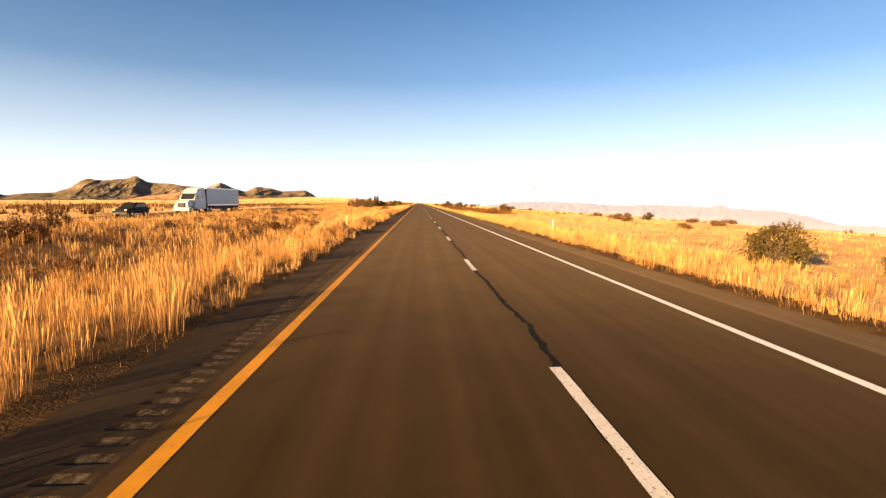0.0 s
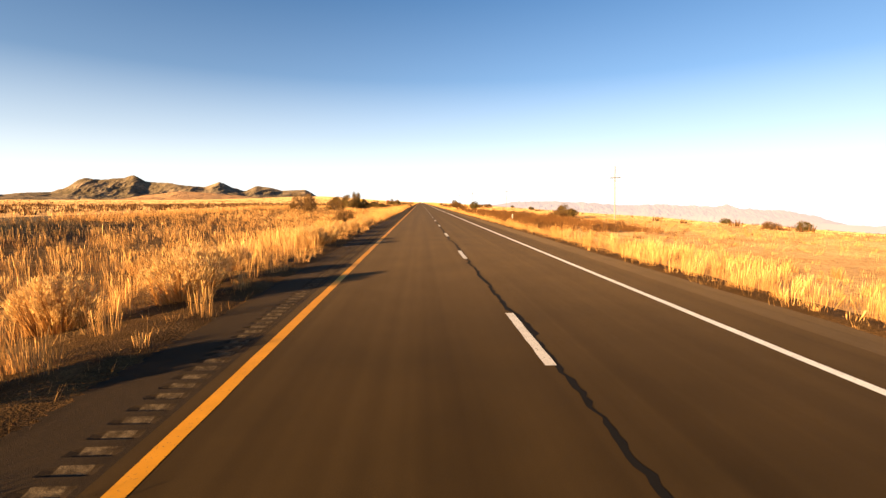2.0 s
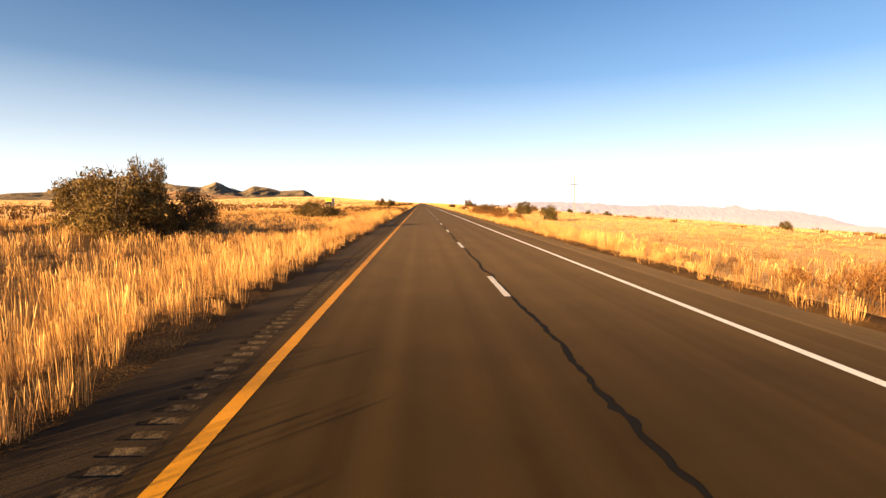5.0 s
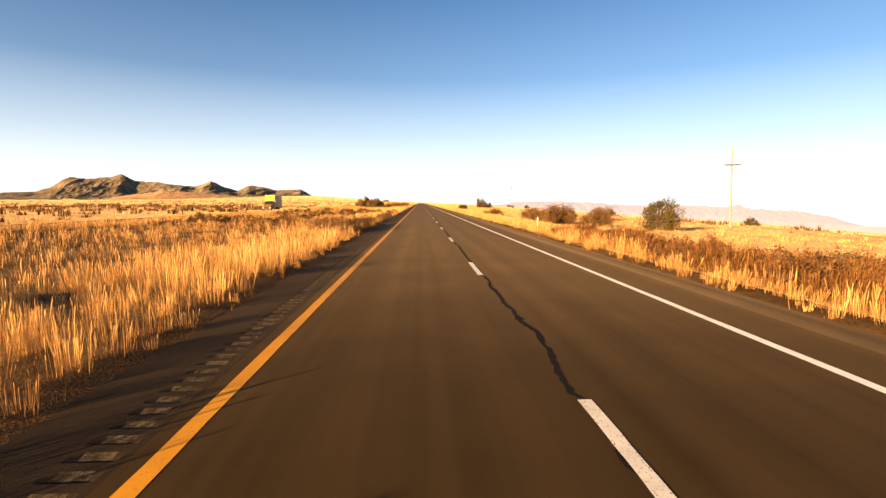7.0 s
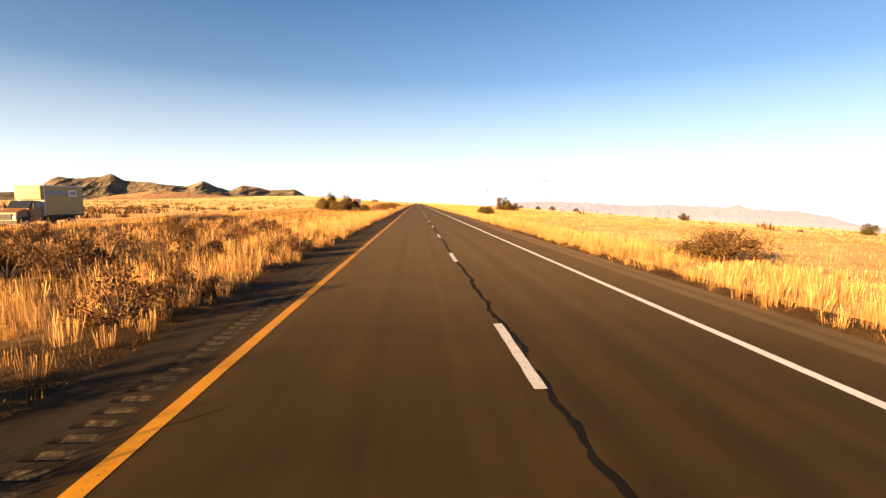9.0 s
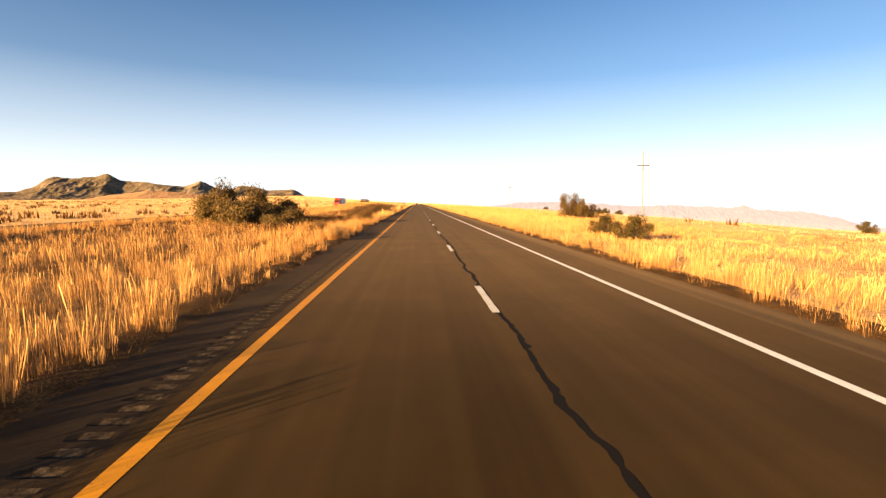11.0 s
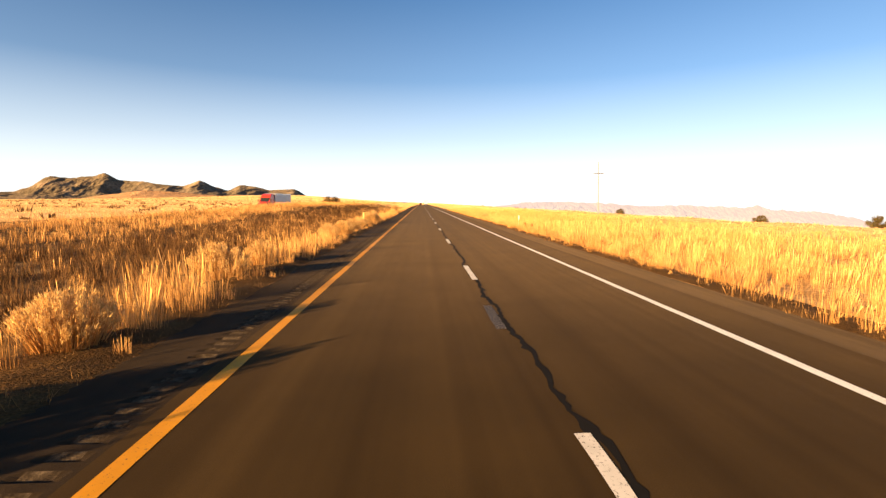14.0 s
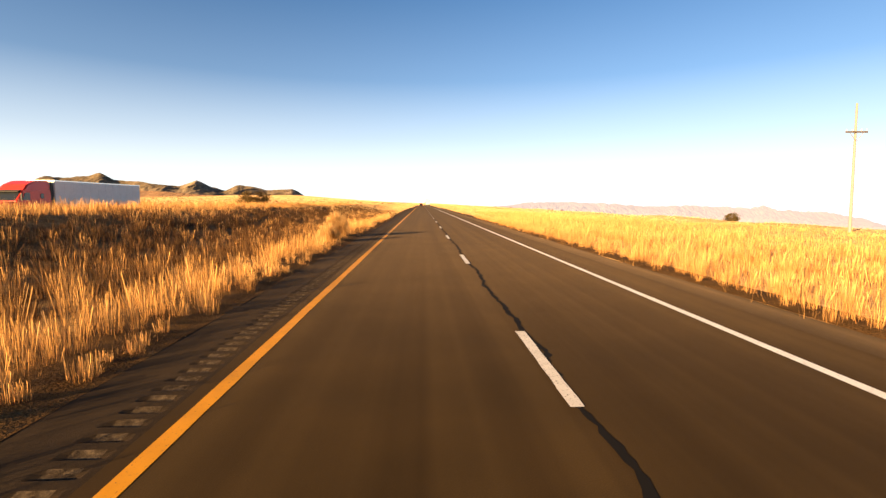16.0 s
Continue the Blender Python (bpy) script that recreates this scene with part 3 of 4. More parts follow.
g = np.random.default_rng(21)
for side, name in ((-1, "median_edge_grass"), (1, "roadside_grass")):
    # tall upright bunches close to the asphalt, with gaps between them
    n = 15500 if side < 0 else 17000
    reach = 6.0 if side < 0 else 7.5
    x = (5.95 + reach * g.uniform(0, 1, n) ** 1.1) * side
    y = g.uniform(-6, 630, n)
    row = 0.5 + 0.5 * swell(x * 2.3, y, 7.0, 3) + 0.25 * swell(x, y, 2.6, 6)
    thin = belt(x, y)
    keep = (g.uniform(0, 1, n) < 0.55 + 0.7 * row) & (g.uniform(0, 1, n) > 0.78 * brushy(x, y)) & (g.uniform(0, 1, n) > 0.86 * thin)
    keep &= g.uniform(0, 1, n) > beside_clumps(x, y)
    keep &= g.uniform(0, 1, n) < 0.7 + 0.3 * step(6.1, 6.6, np.abs(x))
    keep &= g.uniform(0, 1, n) > 0.8 * step(7.8, 9.0, -x) * step(438, 444, y)
    keep &= g.uniform(0, 1, n) > 0.78 * (1 - step(7.4, 8.3, -x)) * step(274, 279, y) * (1 - step(312, 326, y)) * (side < 0)
    x, y, thin = x[keep], y[keep], thin[keep]
    h = (0.30 + 0.85 * g.beta(1.8, 2.2, len(x))) * (0.95 + 0.3 * swell(x, y, 17, 5)) * (0.7 + 0.3 * step(5.9, 6.7, np.abs(x))) * (1 - 0.35 * thin)
    if side > 0:
        h = h * (0.85 - 0.4 * step(9, 12.3, x) * (1 - step(415, 440, y)))
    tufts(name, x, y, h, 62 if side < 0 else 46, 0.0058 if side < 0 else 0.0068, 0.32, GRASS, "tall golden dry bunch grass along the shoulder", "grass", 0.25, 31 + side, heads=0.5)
    # short broken straw at the foot of the bunches
    x, y = scatter(g, 7000, 5.85, 9.0, -6, 630)
    x = x * side
    tufts("short_grass", x, y, g.uniform(0.12, 0.34, len(x)), 10, 0.010, 0.7, STRAW, "short broken brown straw between the bunches", "grass", 0.9, 35 + side)
    if side > 0:  # a golden fringe right up to the gravel
        x, y = scatter(g, 6500, 6.05, 7.3, -6, 630)
        keep = g.uniform(0, 1, len(x)) < (0.35 + 0.65 * step(6.05, 6.6, x)) * (0.75 + 0.4 * swell(x, y, 5, 4)) * (1 - 0.6 * belt(x + 0.8, y))
        x, y = x[keep], y[keep]
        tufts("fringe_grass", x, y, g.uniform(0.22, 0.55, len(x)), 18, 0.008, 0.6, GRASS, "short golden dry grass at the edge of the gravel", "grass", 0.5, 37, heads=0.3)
    # thinner cover further out
    x, y = scatter(g, 26000, 11.0, 31.5 if side < 0 else 40, -6, 660)
    if side > 0:  # thickest in the open field late in the drive
        y = np.where(g.uniform(0, 1, len(x)) < 0.4, g.uniform(405, 680, len(x)), y)
        x = np.where((y > 405) & (g.uniform(0, 1, len(x)) < 0.4), 11 + (x - 11) * 0.45, x)
    x = x * side
    keep = g.uniform(0, 1, len(x)) > (0.5 + 0.32 * step(430, 450, y) * (side < 0)) * brushy(x, y)
    x, y = x[keep], y[keep]
    h = g.uniform(0.45, 1.0, len(x)) * (0.8 + 0.25 * swell(x, y, 23, 5) + 0.2 * swell(x, y, 3.1, 2))
    if side > 0:
        h = h * (0.5 + 0.5 * step(415, 440, y) * (1 - step(24, 40, x)))
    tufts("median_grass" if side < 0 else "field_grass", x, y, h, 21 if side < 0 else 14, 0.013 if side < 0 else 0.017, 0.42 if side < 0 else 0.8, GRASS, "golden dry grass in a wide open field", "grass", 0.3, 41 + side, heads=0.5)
    # far cover
    x, y = scatter(g, 14000, 44.5 if side < 0 else 39, 115, 10, 950)
    x = x * side
    tufts("desert_grass", x, y, g.uniform(0.3, 0.65, len(x)) * (1 if side < 0 else 0.6), 5, 0.09, 1.1, FARGRASS, "golden desert grass away from the road", "grass", 0.45, 51 + side)
    x, y = scatter(g, 9000, 110, 330, 60, 1300)
    x = x * side
    tufts("distant_desert_grass", x, y, g.uniform(0.35, 0.7, len(x)), 5, 0.3, 1.0, FARGRASS, "distant golden desert grass", "grass", 0.5, 55 + side)
    x, y = scatter(g, 6500, 6.4, 32, 640, 1250)
    x = x * side
    h = g.uniform(0.3, 0.75, len(x))
    tufts("distant_verge_grass", x, y, h, 7, 0.10, 0.5, FARGRASS, "golden dry grass along the distant highway", "grass", 0.4, 61 + side)

# a taller belt of grass before the other carriageway
x, y = scatter(g, 12000, -31.9, -22.0, 110, 700)
keep = (x < -27.5) | (y > 440)
x, y = x[keep], y[keep]
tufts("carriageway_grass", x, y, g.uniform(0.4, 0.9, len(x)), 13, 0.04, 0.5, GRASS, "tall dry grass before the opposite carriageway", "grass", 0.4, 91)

# tall rust brown brush behind a fringe of grass on the right verge
x, y = scatter(g, 3800, 7.4, 11.4, 230, 289)
u, v = scatter(g, 5600, 7.2, 22, 108, 194)
x, y = np.concatenate([x, u]), np.concatenate([y, v])
keep = g.uniform(0, 1, len(x)) < belt(x, y) * (0.6 + 0.5 * swell(x, y, 8, 5))
x, y = x[keep], y[keep]
tufts("rust_brush", x, y, g.uniform(0.4, 0.95, len(x)), 26, 0.013, 0.4, RUST, "dense rust brown brush along the right verge", "brush", 0.45, 93, heads=0.4)

# dark low brush between the grass
x, y = scatter(g, 9500, -22.5, -8.2, 425, 690)
u, v = scatter(g, 1500, -18, -8.2, 439, 460)
x, y = np.concatenate([x, u]), np.concatenate([y, v])
keep = g.uniform(0, 1, len(x)) < (0.2 + 0.8 * step(8.2, 9.4, -x)) * (1 - step(18, 22.5, -x)) * (0.75 + 0.5 * swell(x, y, 9, 4))
x, y = x[keep], y[keep]
tufts("median_brush", x, y, g.uniform(0.4, 0.95, len(x)) * (0.85 + 0.25 * swell(x, y, 6, 3)), 26, 0.024, 0.5, BRUSH, "dense dark brown brush filling the median", "brush", 0.6, 97)
for side in (-1, 1):
    x, y = scatter(g, 15000 if side < 0 else 9500, 7.2, 31 if side < 0 else 45, -6, 660)
    x = x * side
    keep = g.uniform(0, 1, len(x)) < brushy(x, y) ** 1.5 * 0.9
    x, y = x[keep], y[keep]
    h = g.uniform(0.25, 0.7, len(x))
    tufts("low_brush", x, y, h, 20, 0.024, 0.55, BRUSH, "low dark reddish brown brush among the grass", "brush", 1.1, 71 + side)
    x, y = scatter(g, 7000, 45, 420, 30, 1500)
    x = x * side
    keep = g.uniform(0, 1, len(x)) < ((0.28 if side < 0 else 0.12) + 0.6 * np.clip(0.2 + 0.8 * swell(x, y, 120, 9), 0, 1)) * (1 - 0.85 * step(400, 460, y) * (side > 0) * (1 - step(250, 400, np.abs(x))))
    x, y = x[keep], y[keep]
    if side < 0:  # more of them on the plain beyond the other carriageway
        u, v = scatter(g, 5200, -150, -46, 60, 480)
        keep = g.uniform(0, 1, len(u)) < 0.12 + 0.75 * np.clip(0.1 + swell(u, v, 45, 3), 0, 1)
        x, y = np.concatenate([x, u[keep]]), np.concatenate([y, v[keep]])
    h = g.uniform(0.4, 1.5, len(x))
    tufts("desert_shrubs", x, y, h, 16, 0.28, 0.8, BRUSH, "scattered dark desert shrubs far from the road", "shrub", 0.4, 81 + side)


# ---- plants: bushes and trees that stand out ----
def limb(bm, path, r0, r1, sides=5):
    rings = []
    for i, p in enumerate(path):
        r = r0 + (r1 - r0) * i / (len(path) - 1)
        rings.append([bm.verts.new((p[0] + r * math.cos(2 * math.pi * k / sides), p[1] + r * math.sin(2 * math.pi * k / sides), p[2])) for k in range(sides)])
    for a, b in zip(rings, rings[1:]):
        for k in range(sides):
            bm.faces.new((a[k], a[(k + 1) % sides], b[(k + 1) % sides], b[k]))


def make_bush(name, label, seed, mat, w=1.0, h=0.7, lumps=16, leaves=4200, leaf=0.035, trunk=0.03, category="bush", low=0.05):
    """A wide shrub one unit across: branching stems and a ragged crown of small leaves in uneven lumps."""
    rnd = random.Random(seed)
    g = np.random.default_rng(seed)
    ob = thing(name, label, category, name.replace("_", " ") + ("es" if name.endswith("sh") else "s"))
    bm = bmesh.new()
    centres = []
    for i in range(lumps):
        a, r = rnd.uniform(0, 2 * math.pi), 0.42 * w * math.sqrt(rnd.uniform(0.02, 1))
        z = h * (low + (1 - low) * rnd.uniform(0.06, 0.97) * (1 - 0.6 * (r / (0.5 * w)) ** 2))
        c = Vector((r * math.cos(a), r * math.sin(a), z))
        centres.append((c, rnd.uniform(0.07, 0.17) * w))
        mid = Vector((c.x * 0.35 + rnd.uniform(-0.05, 0.05), c.y * 0.35 + rnd.uniform(-0.05, 0.05), c.z * 0.5))
        limb(bm, [(c.x * 0.04, c.y * 0.04, -0.03), tuple(mid), tuple(c)], trunk * rnd.uniform(0.5, 1), trunk * 0.2)
        for k in range(3):
            d = Vector((rnd.uniform(-1, 1), rnd.uniform(-1, 1), rnd.uniform(0, 1.1))) * centres[-1][1]
            limb(bm, [tuple(c), tuple(c + d)], trunk * 0.2, trunk * 0.06, 3)
    part("trunk", bm, BARK, ob, "thin brown branching stems")
    per = leaves // lumps
    vs = []
    for c, r in centres:
        d = g.normal(size=(per, 3))
        d /= np.linalg.norm(d, axis=1)[:, None]
        p = np.array(c) + d * r * g.uniform(0.15, 1.25, per)[:, None] ** 0.6 * np.array([1.15, 1.15, 0.85])
        p[:, 2] = np.maximum(p[:, 2], 0.0)
        u = g.normal(size=(per, 3)) * leaf
        v = g.normal(size=(per, 3)) * leaf * 0.7
        vs.append(np.stack([p - u * 0.5, p + u * 0.5, p + v], 1))
    vs = np.concatenate(vs).reshape(-1, 3)
    f = np.arange(len(vs)).reshape(-1, 3)
    crown = new("crown", mesh_of("crown", vs.tolist(), f.tolist(), mat))
    crown.parent = ob
    return ob


def make_plumes(name, label, seed, stems_mat, heads_mat, plumes, stems, slivers, size, heads_label):
    """A rounded clump one unit across: thin stems gathered into upright plumes, each with a dense head of fine slivers."""
    g = np.random.default_rng(seed)
    ob = thing(name, label, "shrub", name.replace("_", " ") + (" clumps" if name.endswith("brush") else "s"))
    a, r = g.uniform(0, 2 * np.pi, plumes), np.sqrt(g.uniform(0, 1, plumes))
    hh = (0.62 - 0.30 * r ** 2) * g.uniform(0.74, 1.08, plumes)
    foot = np.stack([0.24 * r * np.cos(a), 0.24 * r * np.sin(a), np.full(plumes, -0.02)], -1)
    top = np.stack([0.45 * r * np.cos(a), 0.45 * r * np.sin(a), hh], -1) + g.normal(0, 0.02, (plumes, 3))
    base = np.repeat(foot, stems, 0) + g.normal(0, 0.03, (plumes * stems, 3)) * np.array([1, 1, 0])
    tip = np.repeat(top, stems, 0) + g.normal(0, 0.025, (plumes * stems, 3))
    side = g.normal(0, 1, (plumes * stems, 3)) * np.array([1, 1, 0]) * 0.0035
    v = np.stack([base - side, base + side, tip], 1).reshape(-1, 3)
    stem_ob = new("brushwood", mesh_of("brushwood", v.tolist(), np.arange(len(v)).reshape(-1, 3).tolist(), stems_mat))
    stem_ob.parent = ob
    k = plumes * slivers
    up = np.repeat(top - foot, slivers, 0)
    up = up / np.linalg.norm(up, axis=1)[:, None]
    p = np.repeat(top, slivers, 0) + g.normal(0, 0.017 * size, (k, 3)) - up * (np.abs(g.normal(0, 0.075, k)) * size)[:, None]
    u = g.normal(0, 0.0034 * size, (k, 3))
    q = up * (0.035 * size) + g.normal(0, 0.006, (k, 3))
    v = np.stack([p - u, p + u, p + q], 1).reshape(-1, 3)
    heads = new("crown", mesh_of("crown", v.tolist(), np.arange(len(v)).reshape(-1, 3).tolist(), heads_mat))
    heads.parent = ob
    tagged(heads, heads_label)
    return ob


def put(ob, places, tall=1.0, seed=0):
    """Stands copies of a plant at (x, y, width, height); the pattern itself takes the first place."""
    rnd = random.Random(seed)
    for i, (x, y, w, hgt) in enumerate(places):
        m = Matrix.Translation((x, y, float(land(x, y)) - 0.02)) @ Matrix.Rotation(rnd.uniform(0, 6.28), 4, "Z") @ Matrix.Diagonal((w, w, hgt / tall, 1))
        if i == 0:
            ob.matrix_basis = m
        else:
            c = copy_thing(ob, Matrix.Identity(4))
            c.matrix_basis = m


mesq = make_bush("mesquite_bush", "dark olive brown mesquite bush in dry grass", 3, LEAF, leaves=11000, lumps=34, leaf=0.018, h=0.5, low=0.0)
put(mesq, [(-18, 249, 8.0, 2.9), (-20, 436, 6.6, 4.2), (-24.6, 440, 5.4, 4.9), (-22.6, 441, 5.0, 4.0), (-26.5, 444, 5.0, 3.6), (-19.5, 442, 6, 3.2), (-19.5, 447, 6, 3.3), (-15, 433, 5, 2.0), (30, 172, 5.0, 2.9)], 0.5, 1)
OLIVE = foliage("olive_leaf", [(0.060, 0.054, 0.019), (0.12, 0.098, 0.033), (0.085, 0.07, 0.024), (0.16, 0.122, 0.042)], 0.2)
green = make_bush("round_bush", "dense round olive green bush in open grassland", 4, OLIVE, leaves=7500, lumps=36, leaf=0.022, h=0.62, low=0.0)
put(green, [(24, 294.5, 4.6, 3.3), (13.2, 19, 2.8, 1.7), (13.4, 421, 2.6, 1.7), (14.2, 417.5, 3.0, 1.8), (18.4, 250, 3.6, 2.3), (15.6, 15.5, 2.2, 1.1),
            (60, 330, 3, 1.8), (75, 390, 3, 2), (52, 520, 2.5, 1.6), (70, 560, 3.5, 2.4), (95, 480, 4, 2.5), (48, 100, 2.5, 1.6), (66, 150, 3, 1.8), (85, 200, 3.5, 2), (58, 250, 2.5, 1.5), (110, 640, 5, 3), (80, 680, 4, 2.4)], 0.62, 2)
brown = make_bush("dry_bush", "leafless-looking brown bush in golden grass", 5, DRYLEAF, leaves=7000, lumps=34, leaf=0.018, h=0.5, low=0.0)
put(brown, [(31, 331, 4.6, 2.4), (-22.7, 156, 4.9, 3.6), (-11, 126, 3.2, 1.7), (-20.3, 174, 4.1, 2.7), (15.3, 303, 4.4, 2.4), (16.8, 308, 5.2, 2.7), (19.5, 301, 4.0, 2.0), (14.6, 313.5, 3.6, 2.1), (15.4, 316.5, 3.4, 1.9), (12.4, 336, 4.6, 1.6), (38, 346, 5.2, 2.6), (19, 320, 3.4, 1.3), (-8.0, 415.7, 2.0, 1.3), (-8.3, 438.2, 3.6, 1.8), (-9.4, 477.6, 4.4, 2.5), (-8.3, 482, 3.2, 2.1), (-12.2, 480, 5.2, 2.2), (-10.4, 473.4, 4.2, 1.6), (-13.5, 486, 4.5, 1.6), (-8.2, 474.6, 2.6, 1.2),
            (15, 262, 3, 1.0), (22, 150, 3.5, 1.6), (40, 98, 3.4, 1.4), (52, 140, 3.0, 1.4), (36, 84, 2.4, 1.0), (70, 120, 3.5, 1.6), (44, 70, 2.4, 1.1), (58, 88, 2.8, 1.2), (33, 60, 2.2, 0.9)], 0.5, 3)
rnd = random.Random(47)
BELT = [(rnd.uniform(8.2, 11.2), rnd.uniform(236, 278), rnd.uniform(1.2, 2.2), rnd.uniform(0.8, 1.25)) for k in range(24)]
BELT += [(-rnd.uniform(11, 27), rnd.uniform(290, 366), rnd.uniform(1.4, 2.8), rnd.uniform(0.7, 1.25)) for k in range(44)]
BELT += [(-rnd.uniform(10, 28), rnd.uniform(10, 62), rnd.uniform(1.4, 2.8), rnd.uniform(0.7, 1.2)) for k in range(12)]
BELT += [(rnd.uniform(8.6, 18), rnd.uniform(112, 186), rnd.uniform(1.3, 2.4), rnd.uniform(0.8, 1.3)) for k in range(22)]
darkb = make_bush("brown_shrub", "low dark brown shrub at the edge of the grass", 6, BRUSH, leaves=1900, lumps=14, leaf=0.026, h=0.45, low=0.0)
put(darkb, [(-9.6, 283.5, 2.4, 1.2), (-10.6, 290, 2.6, 1.2), (-13.4, 333.5, 3.0, 1.4), (-7.5, 336, 1.4, 0.7), (-10.5, 345, 2.4, 1.0),
            (7.6, 262, 1.8, 0.8), (8.4, 257, 2.4, 1.0), (8.8, 268, 2.2, 0.9), (9.4, 250, 2.4, 1.0), (8.0, 243, 1.8, 0.8),
            (10.5, 140, 2.2, 0.9), (9.0, 152, 2.0, 0.9), (12, 160, 2.6, 1.0), (7.2, 470, 1.0, 0.6), (7.1, 487, 0.9, 0.6), (7.4, 529, 1.1, 0.6), (7.0, 511, 0.8, 0.5), (-26.5, 33, 2.2, 1.9), (-23, 26, 2.6, 1.4), (-25, 24, 2.0, 1.2)] + BELT, 0.45, 4)
edge = make_bush("edge_shrub", "low dark brown leafy shrub beside the shoulder", 16, BRUSH, leaves=3200, lumps=22, leaf=0.019, h=0.45, low=0.0)
rnd = random.Random(53)
spots = [(-7.25, 285.2, 2.0, 1.15), (-7.9, 282.6, 2.2, 1.2), (-7.2, 280.3, 1.8, 1.0), (-7.1, 288.9, 2.2, 1.0), (-7.0, 291.4, 1.8, 0.9), (-6.7, 283.6, 1.7, 0.85), (-6.6, 281.8, 1.5, 0.8), (-6.65, 286.5, 1.5, 0.75),
         (-7.2, 323.8, 2.1, 0.95), (-6.9, 326.0, 1.6, 0.7), (-6.9, 333.4, 1.7, 0.85), (-6.9, 336.2, 1.5, 0.8), (-12.2, 330, 2.6, 1.3)]
spots += [(-rnd.uniform(6.6, 7.4), 277 + 2.5 * k + rnd.uniform(-0.7, 0.7), rnd.uniform(1.1, 1.7), rnd.uniform(0.5, 0.85)) for k in range(18)]
spots += [(-rnd.uniform(6.7, 7.8), 324 + 5 * k + rnd.uniform(-2, 2), rnd.uniform(1.0, 1.6), rnd.uniform(0.5, 0.8)) for k in range(7)]
put(edge, spots, 0.45, 7)
rust = make_plumes("rust_shrub", "low rust brown shrub among the roadside grass", 14, BRUSH, RUST, 42, 3, 26, 1.5, "dense rust brown leafy tips")
rnd = random.Random(31)
spots = [(rnd.uniform(7.9, 10.8), 237 + 0.69 * k) for k in range(60)] + [(7.3 + 15 * rnd.random() ** 1.8, rnd.uniform(110, 188)) for k in range(84)] + [(rnd.uniform(7.3, 13), rnd.uniform(122, 152)) for k in range(26)]
spots += [(-rnd.uniform(9, 24), rnd.uniform(292, 362)) for k in range(22)] + [(-rnd.uniform(10, 24), rnd.uniform(8, 60)) for k in range(10)]
put(rust, [(x, y, rnd.uniform(1.1, 2.2), rnd.uniform(0.7, 1.25)) for x, y in spots], 0.6, 9)
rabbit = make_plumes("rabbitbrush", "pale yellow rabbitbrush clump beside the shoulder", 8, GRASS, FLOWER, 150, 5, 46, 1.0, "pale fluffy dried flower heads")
put(rabbit, PALE_CLUMPS, 0.6, 5)
tree = make_bush("mesquite_tree", "sprawling brown mesquite tree standing over the grass", 12, LEAF, leaves=9500, lumps=27, leaf=0.017, h=0.62, low=0.12, trunk=0.035, category="tree")
put(tree, [(-21.2, 206, 5.6, 4.4), (-24.4, 208, 5.2, 3.6), (-18.4, 209, 4.4, 3.2), (-20.2, 207.5, 3.0, 5.2), (-27, 214, 5.0, 3.2), (27.0, 471.5, 4.7, 4.9), (28.8, 470.5, 3.4, 3.9), (31.0, 472.5, 5.0, 3.0), (-30, 640, 6, 3.0)], 0.62, 6)

# ---- loose stones on the verges ----
rnd = random.Random(77)
verts, faces = [], []
for i in range(2600):
    side = rnd.choice((-1, 1))
    x, y = side * (rnd.uniform(5.75, 7.2) if side < 0 else rnd.uniform(6.0, 7.2)), rnd.uniform(-5, 620)
    z, rad = float(land(x, y)) + 0.02, rnd.uniform(0.010, 0.035) * (1.7 if rnd.random() < 0.06 else 1)
    n0 = len(verts)
    for k in range(5):
        a = k * 1.2566 + rnd.uniform(-0.3, 0.3)
        verts.append((x + math.cos(a) * rad * rnd.uniform(0.8, 1.2), y + math.sin(a) * rad * rnd.uniform(0.8, 1.2), z + rad * rnd.uniform(0, 0.25)))
    verts.append((x + rnd.uniform(-0.3, 0.3) * rad, y + rnd.uniform(-0.3, 0.3) * rad, z + rad * rnd.uniform(0.7, 1.1)))
    faces += [(n0 + k, n0 + (k + 1) % 5, n0 + 5) for k in range(5)]
STONE = plain("tan_stone", (0.13, 0.085, 0.045), 0.95, vary=0.4, scale=14)
tagged(new("verge_stones", mesh_of("verge_stones", verts, faces, STONE)), "small loose tan stones beside the asphalt", "stones", kind="stuff")

# ---- roadside posts ----
GALV = plain("galvanised_steel", (0.42, 0.42, 0.40), 0.5, 0.6)
YREFL = plain("yellow_post_plastic", (0.72, 0.60, 0.22), 0.5)
WREFL = plain("white_post_plastic", (0.80, 0.79, 0.75), 0.5)


def delineator(label, mat):
    ob = thing("delineator_post", label, "road post", "delineator posts")
    low = 0.2 if mat is WREFL else 0.0
    part("post", box(-0.024, 0.024, -0.012, 0.012, -0.2, 0.9 - low, 0.006), mat, ob)
    part("reflector", box(-0.045, 0.045, -0.024, 0.0, 0.84 - low, 1.3 - low, 0.008), mat, ob, "broad flat upper blade facing the traffic")
    return ob


yellow_post = delineator("yellow delineator post in dry roadside grass", YREFL)
white_post = delineator("white delineator post in dry roadside grass", WREFL)
for ob, spots in ((yellow_post, [(-7.6, 288.3), (-7.5, 37.6), (-6.7, 453.8), (-7.25, 536.4)]), (white_post, [(8.9, 37.2), (8.4, 121.8), (8.5, 286), (8.6, 538.2)])):
    for i, (x, y) in enumerate(spots):
        m = pose(x, y, float(land(x, y)))
        if i:
            copy_thing(ob, m)
        else:
            ob.matrix_basis = m

